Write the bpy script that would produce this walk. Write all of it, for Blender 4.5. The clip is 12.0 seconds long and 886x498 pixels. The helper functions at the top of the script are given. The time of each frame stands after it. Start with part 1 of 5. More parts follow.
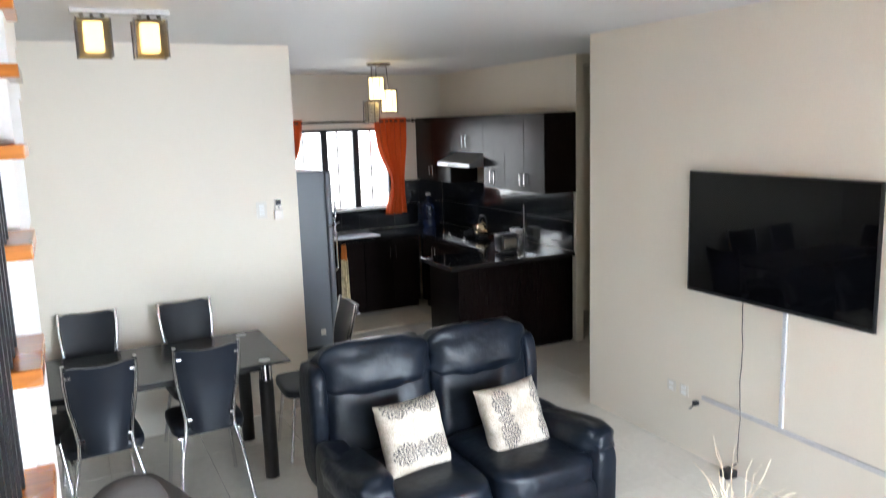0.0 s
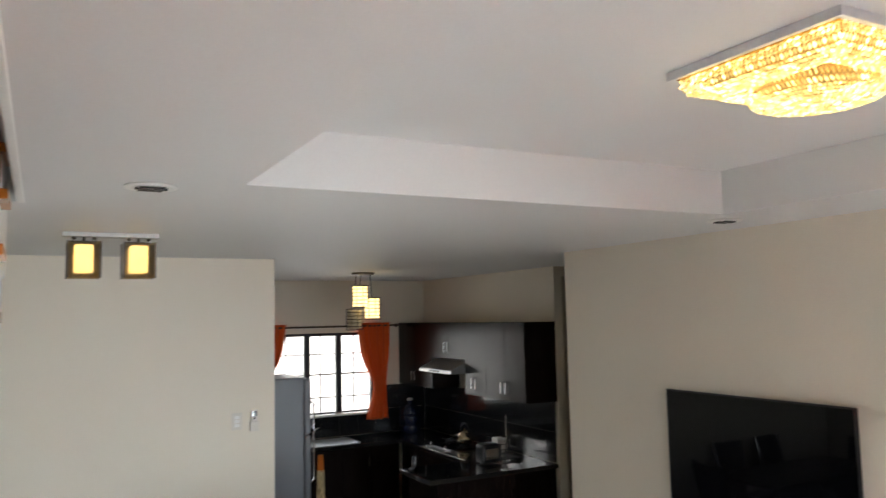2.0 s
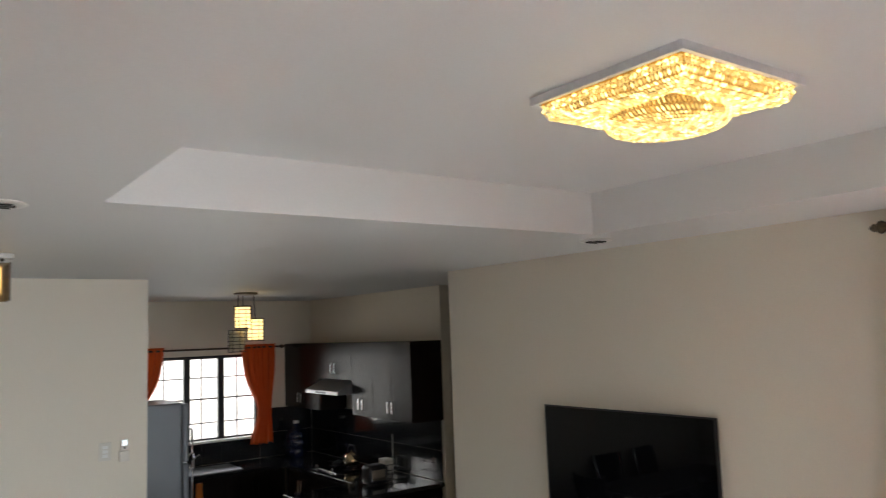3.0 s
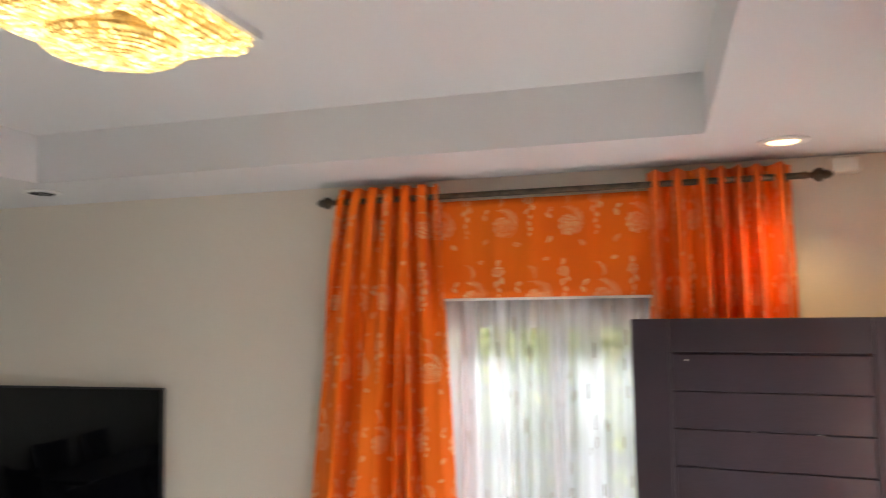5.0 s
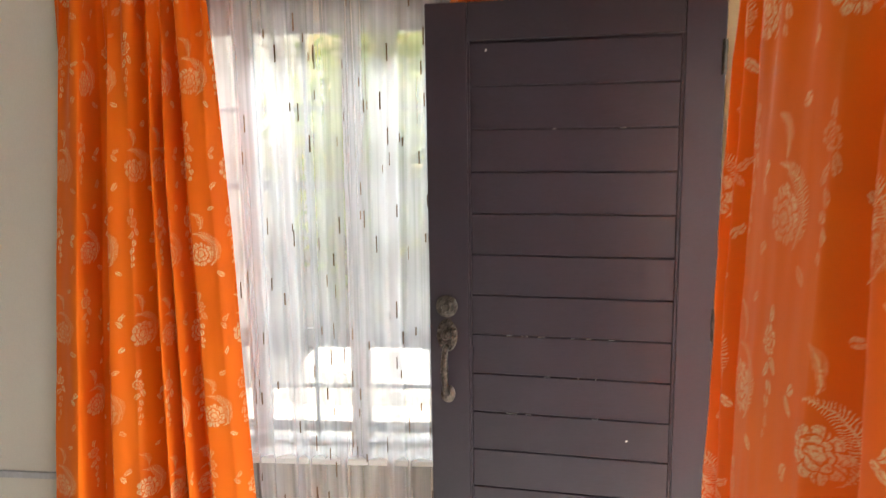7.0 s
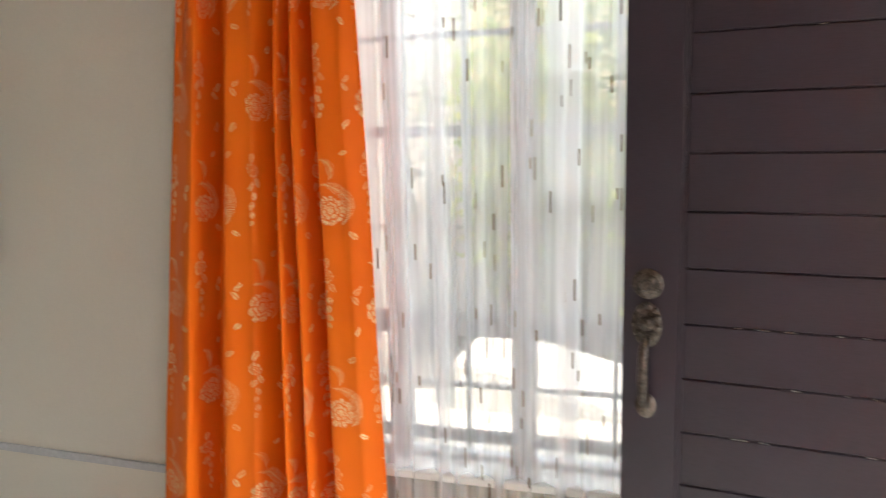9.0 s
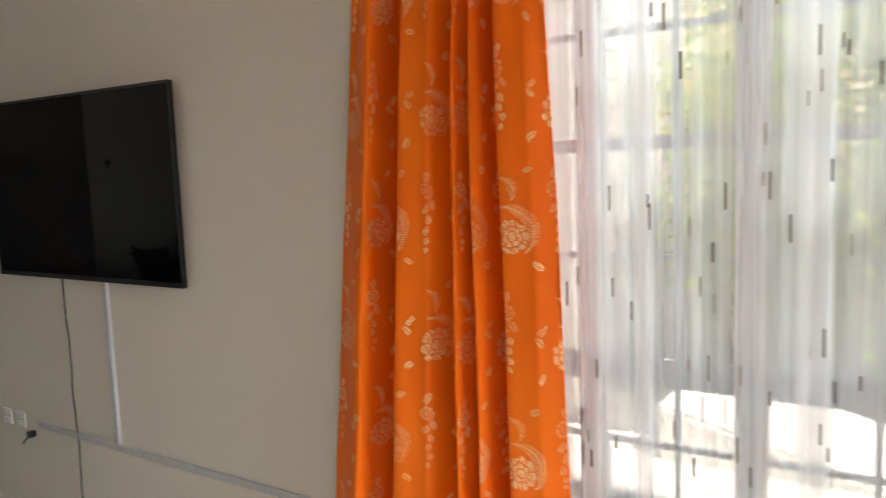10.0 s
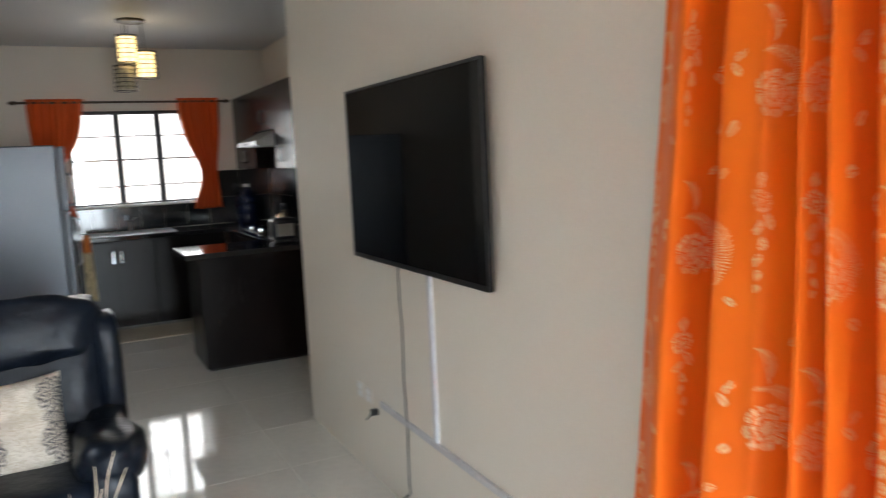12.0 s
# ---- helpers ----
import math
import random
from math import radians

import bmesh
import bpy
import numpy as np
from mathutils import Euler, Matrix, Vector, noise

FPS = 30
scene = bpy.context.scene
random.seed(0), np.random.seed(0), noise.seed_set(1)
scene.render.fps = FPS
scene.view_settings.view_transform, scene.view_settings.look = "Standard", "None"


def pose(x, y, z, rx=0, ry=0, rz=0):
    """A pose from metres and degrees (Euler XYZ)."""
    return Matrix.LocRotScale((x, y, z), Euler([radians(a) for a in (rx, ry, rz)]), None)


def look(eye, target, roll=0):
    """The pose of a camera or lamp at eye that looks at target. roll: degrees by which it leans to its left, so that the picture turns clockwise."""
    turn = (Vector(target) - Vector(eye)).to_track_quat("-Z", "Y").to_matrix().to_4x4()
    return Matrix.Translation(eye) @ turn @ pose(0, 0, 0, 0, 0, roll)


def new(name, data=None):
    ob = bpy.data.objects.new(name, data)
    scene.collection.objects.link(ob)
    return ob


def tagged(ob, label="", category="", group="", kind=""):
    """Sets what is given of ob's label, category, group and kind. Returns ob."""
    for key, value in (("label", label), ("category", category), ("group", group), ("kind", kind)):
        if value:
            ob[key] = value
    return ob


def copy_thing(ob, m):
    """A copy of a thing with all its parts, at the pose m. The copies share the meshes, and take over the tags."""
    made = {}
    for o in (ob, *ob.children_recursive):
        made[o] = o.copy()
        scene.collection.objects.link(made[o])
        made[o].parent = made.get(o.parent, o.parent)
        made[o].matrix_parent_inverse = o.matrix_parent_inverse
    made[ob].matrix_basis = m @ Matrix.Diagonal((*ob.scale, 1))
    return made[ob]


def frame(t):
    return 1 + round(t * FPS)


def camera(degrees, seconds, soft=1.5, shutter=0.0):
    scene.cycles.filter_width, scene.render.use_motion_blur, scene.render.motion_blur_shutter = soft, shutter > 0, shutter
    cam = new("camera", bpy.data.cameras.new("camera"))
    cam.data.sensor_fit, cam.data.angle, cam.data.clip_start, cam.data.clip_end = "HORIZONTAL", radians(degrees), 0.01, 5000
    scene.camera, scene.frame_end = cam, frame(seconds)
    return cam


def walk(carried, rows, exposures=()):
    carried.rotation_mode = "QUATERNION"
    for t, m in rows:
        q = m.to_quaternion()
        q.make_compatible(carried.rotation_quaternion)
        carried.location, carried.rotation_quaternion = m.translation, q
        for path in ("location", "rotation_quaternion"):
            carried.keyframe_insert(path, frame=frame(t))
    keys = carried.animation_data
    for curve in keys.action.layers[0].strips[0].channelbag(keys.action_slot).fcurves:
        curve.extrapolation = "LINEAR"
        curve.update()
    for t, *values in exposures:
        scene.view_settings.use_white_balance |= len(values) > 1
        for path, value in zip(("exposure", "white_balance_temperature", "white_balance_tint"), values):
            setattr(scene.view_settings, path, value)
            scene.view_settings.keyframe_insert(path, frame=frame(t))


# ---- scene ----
cam = camera(60.7, 12.0, soft=1.1, shutter=0.5)

PATH = [
    (0, (-0.005, -0.164, 2.135), (0.881, 1.598, 1.804), -1.8),
    (0.5, (-0.002, -0.190, 2.175), (0.860, 1.610, 2.046), -1.6),
    (1, (-0.010, -0.211, 2.209), (0.821, 1.608, 2.249), -1.3),
    (1.5, (0.011, -0.227, 2.228), (0.834, 1.593, 2.327), -1.0),
    (2, (0.031, -0.230, 2.265), (0.967, 1.529, 2.441), -1.2),
    (2.5, (0.057, -0.242, 2.275), (1.116, 1.441, 2.486), -1.6),
    (4.5, (0.230, -0.311, 2.204), (1.957, 0.686, 2.353), -1.9),
    (5, (0.275, -0.260, 2.173), (2.192, 0.293, 2.318), -1.0),
    (5.5, (0.389, -0.269, 2.086), (2.357, 0.059, 2.229), -0.9),
    (6, (0.518, -0.337, 1.986), (2.498, -0.058, 1.937), -0.7),
    (6.5, (0.607, -0.347, 1.830), (2.590, -0.166, 1.648), -0.6),
    (7, (0.729, -0.404, 1.726), (2.696, -0.231, 1.406), -0.9),
    (9, (1.324, -0.255, 1.489), (3.216, 0.326, 1.202), -1.1),
    (9.2, (1.398, -0.265, 1.475), (3.253, 0.436, 1.220), -1.4),
    (9.5, (1.485, -0.241, 1.461), (3.278, 0.614, 1.228), -1.4),
    (10, (1.633, -0.164, 1.476), (3.312, 0.900, 1.255), -2.2),
    (10.5, (1.801, -0.096, 1.485), (3.336, 1.165, 1.252), -2.5),
    (11, (1.993, -0.118, 1.511), (3.238, 1.427, 1.262), -2.8),
    (11.5, (2.105, -0.085, 1.509), (3.251, 1.533, 1.248), -2.7),
    (12, (2.203, 0.009, 1.516), (3.093, 1.782, 1.265), -2.7),
]
VOILE = 0.26   # how dense the net curtains are
EXPOSURES = [(0, 3.42, 6250, 10), (0.5, 3.27, 6350, 10), (1.0, 3.1, 6500, 10), (1.5, 2.85, 6700, 10), (2.0, 2.4, 6850, 10), (2.5, 2.02, 6900, 10), (4.5, 2.2, 6800, 10),
             (5.5, 2.3, 6850, 10), (6.5, 2.25, 7050, 10), (7.0, 2.2, 7200, 10), (9.0, 1.98, 7150, 10), (9.5, 1.92, 7200, 10), (10.0, 1.87, 7300, 10), (10.5, 1.82, 7450, 10), (11.0, 1.9, 7350, 10), (11.5, 2.12, 7050, 10), (12.0, 2.45, 6600, 10)]
walk(cam, [(t, look(eye, target, roll)) for t, eye, target, roll in PATH],
     exposures=EXPOSURES)

# ---- world, sun, daylight ----
world = bpy.data.worlds.new("sky")
scene.world = world
world.use_nodes = True
wn = world.node_tree.nodes
sky = wn.new("ShaderNodeTexSky")
sky.sky_type, sky.sun_disc = "NISHITA", False
sky.sun_elevation, sky.sun_rotation = radians(52), radians(204)
wn["Background"].inputs["Strength"].default_value = 0.15
world.node_tree.links.new(sky.outputs[0], wn["Background"].inputs["Color"])


def lamp(name, kind, m, energy, color, **more):
    data = bpy.data.lights.new(name, kind)
    data.energy, data.color = energy, color
    ob = new(name, data)
    ob.matrix_world = m
    if kind == "AREA":
        data.shape, data.size, data.size_y = "RECTANGLE", more["w"], more["h"]
        data.spread = radians(more.get("spread", 180))
    if kind == "SUN":
        data.angle = radians(0.5)
    return ob


lamp("sun", "SUN", look((0, 0, 10), (2.5, 5.5, 2.0)), 2.6, (1.0, 0.95, 0.87))
# daylight standing in the openings, but for the added garden window lamp
lamp("daylight_kitchen_window", "AREA", look((2.95, 8.75, 1.62), (2.95, 0, 1.3)), 5.5, (0.9, 0.96, 1.0), w=1.9, h=1.6)
lamp("daylight_front_door", "AREA", look((2.58, -1.34, 1.1), (-1.6, 4, -2.4)), 26, (0.80, 0.91, 1.0), w=0.85, h=2.0, spread=115)
lamp("daylight_front_window", "AREA", look((0.95, -1.2, 1.3), (0.6, 3, -1.3)), 14, (0.80, 0.91, 1.0), w=1.3, h=1.5, spread=115)
lamp("daylight_upstairs_window", "AREA", look((-0.48, 3.78, 3.95), (-0.5, 0, 3.2)), 22, (0.93, 0.97, 1.0), w=0.7, h=0.9)
# added fill lamp, outside above the window, brightens the net and the room
lamp("garden_window_fill", "AREA", look((5.0, 0.2, 3.3), (3.3, 0.2, 1.0)), 35, (0.82, 0.92, 1.0), w=1.5, h=0.7)

# ---- materials ----
class Nodes:
    """Short hand for building a node material."""

    def __init__(self, name):
        self.mat = bpy.data.materials.new(name)
        self.mat.use_nodes = True
        self.tree = self.mat.node_tree
        self.shader = self.tree.nodes["Principled BSDF"]

    def link(self, a, b):
        self.tree.links.new(a, b)

    def add(self, kind, **values):
        n = self.tree.nodes.new(kind)
        for k, v in values.items():
            if hasattr(v, "is_output"):
                self.link(v, n.inputs[k])
            else:
                n.inputs[k].default_value = v
        return n

    def math(self, op, a, b=0.0):
        n = self.tree.nodes.new("ShaderNodeMath")
        n.operation = op
        for i, v in enumerate((a, b)):
            if hasattr(v, "is_output"):
                self.link(v, n.inputs[i])
            else:
                n.inputs[i].default_value = v
        return n.outputs[0]

    def step(self, v, lo, hi):
        n = self.add("ShaderNodeMapRange")
        n.interpolation_type = "SMOOTHSTEP"
        self.link(v, n.inputs["Value"])
        n.inputs["From Min"].default_value, n.inputs["From Max"].default_value = lo, hi
        return n.outputs[0]

    def mix(self, fac, a, b):
        n = self.tree.nodes.new("ShaderNodeMix")
        n.data_type = "RGBA"
        for i, v in ((0, fac), (6, a), (7, b)):
            if hasattr(v, "is_output"):
                self.link(v, n.inputs[i])
            else:
                n.inputs[i].default_value = (*v, 1) if isinstance(v, tuple) and len(v) == 3 else v
        return n.outputs[2]

    def coord(self, which="Object"):
        return self.tree.nodes.new("ShaderNodeTexCoord").outputs[which]

    def stretch(self, scale, which="Object"):
        n = self.tree.nodes.new("ShaderNodeMapping")
        self.link(self.coord(which), n.inputs["Vector"])
        n.inputs["Scale"].default_value = scale
        return n.outputs[0]

    def noise(self, scale, detail=3.0, vector=None):
        n = self.add("ShaderNodeTexNoise", Scale=scale, Detail=detail)
        self.link(vector if vector else self.coord(), n.inputs["Vector"])
        return n.outputs["Fac"]

    def bump(self, height, strength, distance=0.01):
        n = self.add("ShaderNodeBump", Strength=strength, Distance=distance)
        self.link(height, n.inputs["Height"])
        self.link(n.outputs[0], self.shader.inputs["Normal"])

    def set(self, **values):
        for k, v in values.items():
            k = k.replace("_", " ")
            if hasattr(v, "is_output"):
                self.link(v, self.shader.inputs[k])
            else:
                self.shader.inputs[k].default_value = (*v, 1) if isinstance(v, tuple) and len(v) == 3 else v
        return self


def surface(name, color, rough=0.5, metal=0.0, grain=60.0, vary=0.06, broad=1.3, bump=0.05, dist=0.002, pieces=0.0, stretch=None, coat=0.0, spec=0.5):
    """A plain surface with stains at a broad scale, grain and relief at a fine one."""
    n = Nodes(name)
    vec = n.stretch(stretch) if stretch else None
    fine, wide = n.noise(grain, 4, vec), n.noise(broad, 2)
    dark = tuple(c * (1 - 2.2 * vary) for c in color)
    light = tuple(min(1, c * (1 + vary)) for c in color)
    f = n.math("ADD", n.math("MULTIPLY", fine, 0.5), n.math("MULTIPLY", wide, 0.5))
    f = n.step(f, 0.3, 0.7)
    col = n.mix(f, dark, light)
    if pieces:
        info = n.tree.nodes.new("ShaderNodeObjectInfo")
        hsv = n.add("ShaderNodeHueSaturation")
        n.link(n.math("ADD", n.math("MULTIPLY", info.outputs["Random"], pieces), 1 - pieces / 2), hsv.inputs["Value"])
        n.link(col, hsv.inputs["Color"])
        col = hsv.outputs[0]
    r = n.math("ADD", n.math("MULTIPLY", wide, rough * 0.3), rough * 0.85)
    n.set(Base_Color=col, Roughness=r, Metallic=metal, Coat_Weight=coat, Specular_IOR_Level=spec)
    if bump:
        n.bump(fine, bump, dist)
    return n.mat


def glow(name, color, strength, base=(0.9, 0.85, 0.7), islands=0.0):
    n = Nodes(name)
    n.set(Base_Color=base, Roughness=0.25, Emission_Color=color)
    if islands:
        geo = n.tree.nodes.new("ShaderNodeNewGeometry")
        r = n.math("POWER", geo.outputs["Random Per Island"], 3.4)
        n.set(Emission_Strength=n.math("ADD", n.math("MULTIPLY", r, strength * islands), strength * (1 - islands)))
    else:
        n.set(Emission_Strength=strength)
    return n.mat


def damask(name):
    """Orange satin with woven gold roses, leaf sprays and small sprigs; the pattern follows the cloth."""
    n = Nodes(name)
    sep = n.add("ShaderNodeSeparateXYZ")
    wob = n.add("ShaderNodeTexNoise", Scale=9.0, Detail=2.0)
    uv = n.coord("UV")
    n.link(uv, wob.inputs["Vector"])
    n.link(uv, sep.inputs[0])
    shift = n.math("MULTIPLY", n.math("SUBTRACT", wob.outputs["Fac"], 0.5), 0.03)
    fine = n.add("ShaderNodeTexNoise", Scale=48.0, Detail=1.0)
    n.link(uv, fine.inputs["Vector"])
    ragged = n.math("MULTIPLY", n.math("SUBTRACT", fine.outputs["Fac"], 0.5), 0.012)
    u0, v0 = n.math("ADD", n.math("ADD", sep.outputs[0], shift), ragged), n.math("SUBTRACT", n.math("ADD", sep.outputs[1], shift), ragged)

    CU, CV = 0.33, 0.345
    row = n.math("DIVIDE", v0, CV * 0.86)
    odd = n.math("MULTIPLY", n.math("MODULO", n.math("ABSOLUTE", n.math("FLOOR", row)), 2.0), 0.5)
    col_u = n.math("ADD", n.math("DIVIDE", u0, CU * 0.82), odd)
    px = n.math("MULTIPLY", n.math("SUBTRACT", n.math("FRACT", col_u), 0.5), CU)
    py = n.math("MULTIPLY", n.math("SUBTRACT", n.math("FRACT", row), 0.5), CV)

    def polar(cx, cy):
        x, y = n.math("SUBTRACT", px, cx), n.math("SUBTRACT", py, cy)
        r = n.math("SQRT", n.math("ADD", n.math("MULTIPLY", x, x), n.math("MULTIPLY", y, y)))
        return r, n.math("ARCTAN2", y, x)

    def below(v, limit, soft_edge=0.002):
        return n.math("SUBTRACT", 1.0, n.step(v, limit - soft_edge, limit + soft_edge))

    def rose(cx, cy, radius):
        """Two rings of scalloped petals round a stippled heart, parted by thin lines."""
        r, a = polar(cx, cy)
        gold = None
        for share, petals, turn in ((1.0, 9, 0.0), (0.67, 7, 0.5), (0.36, 5, 1.1)):
            lobe = n.math("ABSOLUTE", n.math("COSINE", n.math("ADD", n.math("MULTIPLY", a, petals / 2), turn)))
            edge = n.math("MULTIPLY", n.math("ADD", n.math("MULTIPLY", n.math("POWER", lobe, 0.6), 0.2), 0.8), radius * share)
            gap = n.math("SUBTRACT", r, edge)
            if gold is None:
                gold = below(gap, 0.0)
            else:
                gold = n.math("MULTIPLY", gold, n.step(n.math("ABSOLUTE", n.math("ADD", gap, 0.002)), 0.001, 0.0035))
            if share > 0.5:
                cut = below(n.math("SUBTRACT", edge, r), radius * 0.2, 0.004)
                gold = n.math("MULTIPLY", gold, n.math("SUBTRACT", 1.0, n.math("MULTIPLY", below(lobe, 0.16, 0.08), cut)))
        return gold

    def plume(cx, cy, radius, width, a0, a1, lean):
        """A curved feather: a spine with fine barbs that thin out to both ends."""
        r, a = polar(cx, cy)
        off = n.math("SUBTRACT", r, radius)
        wide = n.math("ABSOLUTE", off)
        along = n.math("DIVIDE", n.math("SUBTRACT", a, a0), a1 - a0)
        swell = n.math("MULTIPLY", n.math("SINE", n.math("MULTIPLY", along, math.pi)), width)
        inside = n.math("MULTIPLY", n.step(n.math("SUBTRACT", swell, wide), -0.001, 0.004), n.math("MULTIPLY", n.step(along, 0.0, 0.04), below(along, 0.98, 0.02)))
        barbs = n.step(n.math("SINE", n.math("ADD", n.math("MULTIPLY", a, 8.5 / radius * 0.68), n.math("MULTIPLY", wide, lean))), 0.0, 0.6)
        return n.math("MULTIPLY", inside, n.math("MAXIMUM", barbs, below(wide, 0.0018, 0.001)))

    def leaf(cx, cy, turn, length, width):
        x, y = n.math("SUBTRACT", px, cx), n.math("SUBTRACT", py, cy)
        c, d = math.cos(turn), math.sin(turn)
        p = n.math("DIVIDE", n.math("ADD", n.math("MULTIPLY", x, c), n.math("MULTIPLY", y, d)), length)
        q = n.math("DIVIDE", n.math("SUBTRACT", n.math("MULTIPLY", y, c), n.math("MULTIPLY", x, d)), width)
        body = below(n.math("ADD", n.math("MULTIPLY", p, p), n.math("MULTIPLY", q, q)), 1.0, 0.12)
        return n.math("MULTIPLY", body, n.step(n.math("ABSOLUTE", q), 0.04, 0.2))

    marks = [rose(-0.035, -0.045, 0.050), plume(-0.045, -0.035, 0.074, 0.022, -1.0, 1.9, -260.0), plume(-0.075, 0.075, 0.046, 0.015, -0.6, 1.5, -260.0),
             rose(0.105, 0.085, 0.026)]
    for cx, cy, turn, length, width in ((0.108, 0.130, 1.3, 0.017, 0.010), (0.125, 0.045, 2.2, 0.017, 0.010), (0.098, 0.030, 0.9, 0.018, 0.010), (0.112, 0.000, 1.7, 0.015, 0.010),
                                        (0.104, -0.032, 1.4, 0.013, 0.009), (0.110, -0.062, 1.7, 0.012, 0.008), (0.105, -0.088, 1.5, 0.009, 0.007), (-0.118, 0.030, 0.7, 0.018, 0.009),
                                        (-0.130, 0.000, 2.3, 0.018, 0.009), (-0.125, -0.110, 0.9, 0.018, 0.010), (0.040, -0.130, 2.6, 0.018, 0.010), (0.020, 0.142, 0.4, 0.016, 0.009)):
        marks.append(leaf(cx, cy, turn, length, width))
    m = marks[0]
    for k in marks[1:]:
        m = n.math("MAXIMUM", m, k)
    frayed = n.add("ShaderNodeTexNoise", Scale=210.0, Detail=3.0)
    n.link(uv, frayed.inputs["Vector"])
    m = n.math("MULTIPLY", m, n.math("ADD", 0.2, n.math("MULTIPLY", n.step(frayed.outputs["Fac"], 0.36, 0.54), 0.8)))
    # the gold is fainter in broad random patches
    patchy = n.add("ShaderNodeTexNoise", Scale=5.5, Detail=1.0)
    n.link(uv, patchy.inputs["Vector"])
    m = n.math("MULTIPLY", m, n.math("ADD", 0.45, n.math("MULTIPLY", n.step(patchy.outputs["Fac"], 0.4, 0.6), 0.55)))
    hatch = n.math("SINE", n.math("ADD", n.math("MULTIPLY", n.math("ADD", sep.outputs[0], sep.outputs[1]), 1250.0), n.math("MULTIPLY", frayed.outputs["Fac"], 7.0)))
    m = n.math("MULTIPLY", m, n.math("ADD", 0.5, n.math("MULTIPLY", n.step(hatch, -0.6, 0.4), 0.5)))
    weave = n.noise(900.0, 2)
    wide = n.noise(3.0, 2)
    cloth = n.mix(n.step(wide, 0.3, 0.7), (0.94, 0.158, 0.004), (0.97, 0.185, 0.006))
    col = n.mix(n.math("MULTIPLY", m, 0.9), cloth, (1.0, 0.83, 0.47))
    n.set(Base_Color=col, Metallic=n.math("MULTIPLY", m, 0.8), Roughness=n.math("SUBTRACT", 0.58, n.math("MULTIPLY", m, 0.2)), Sheen_Weight=0.1,
          Specular_IOR_Level=n.math("ADD", 0.22, n.math("MULTIPLY", m, 0.6)))
    n.bump(n.math("ADD", n.math("MULTIPLY", m, 1.0), n.math("MULTIPLY", weave, 0.15)), 0.5, 0.002)
    out = n.tree.nodes["Material Output"]
    tl = n.add("ShaderNodeBsdfTranslucent")
    n.link(cloth, tl.inputs["Color"])
    mixer = n.tree.nodes.new("ShaderNodeMixShader")
    n.link(n.math("SUBTRACT", 0.07, n.math("MULTIPLY", m, 0.05)), mixer.inputs[0])
    n.link(n.shader.outputs[0], mixer.inputs[1])
    n.link(tl.outputs[0], mixer.inputs[2])
    n.link(mixer.outputs[0], out.inputs["Surface"])
    return n.mat


def voile(name):
    """Thin white net: part see-through, part lit from behind, denser where the threads bunch."""
    n = Nodes(name)
    out = n.tree.nodes["Material Output"]
    threads = n.noise(38.0, 2, n.stretch((1, 1, 0.02)))
    gathers = n.step(n.noise(11.0, 1, n.stretch((1, 0.05, 0.012))), 0.5, 0.66)
    tl = n.add("ShaderNodeBsdfTranslucent", Color=(0.93, 0.93, 0.95, 1))
    df = n.add("ShaderNodeBsdfDiffuse", Color=(0.9, 0.9, 0.92, 1))
    tr = n.add("ShaderNodeBsdfTransparent", Color=(1, 1, 1, 1))
    a, b = n.tree.nodes.new("ShaderNodeMixShader"), n.tree.nodes.new("ShaderNodeMixShader")
    a.inputs[0].default_value = 0.45
    n.link(tl.outputs[0], a.inputs[1])
    n.link(df.outputs[0], a.inputs[2])
    n.link(n.math("ADD", n.math("ADD", n.math("MULTIPLY", n.step(threads, 0.35, 0.7), 0.11), n.math("MULTIPLY", gathers, 0.3)), VOILE), b.inputs[0])
    n.link(tr.outputs[0], b.inputs[1])
    n.link(a.outputs[0], b.inputs[2])
    n.link(b.outputs[0], out.inputs["Surface"])
    return n.mat


def clear_glass(name, tint=(1, 1, 1), rough=0.0, mirror=0.08):
    n = Nodes(name)
    out = n.tree.nodes["Material Output"]
    tr = n.add("ShaderNodeBsdfTransparent", Color=(*tint, 1))
    gl = n.add("ShaderNodeBsdfGlossy", Roughness=rough)
    fr = n.add("ShaderNodeFresnel", IOR=1.45)
    b = n.tree.nodes.new("ShaderNodeMixShader")
    n.link(n.math("ADD", n.math("MULTIPLY", fr.outputs[0], 0.7), mirror * 0.3), b.inputs[0])
    n.link(tr.outputs[0], b.inputs[1])
    n.link(gl.outputs[0], b.inputs[2])
    n.link(b.outputs[0], out.inputs["Surface"])
    return n.mat


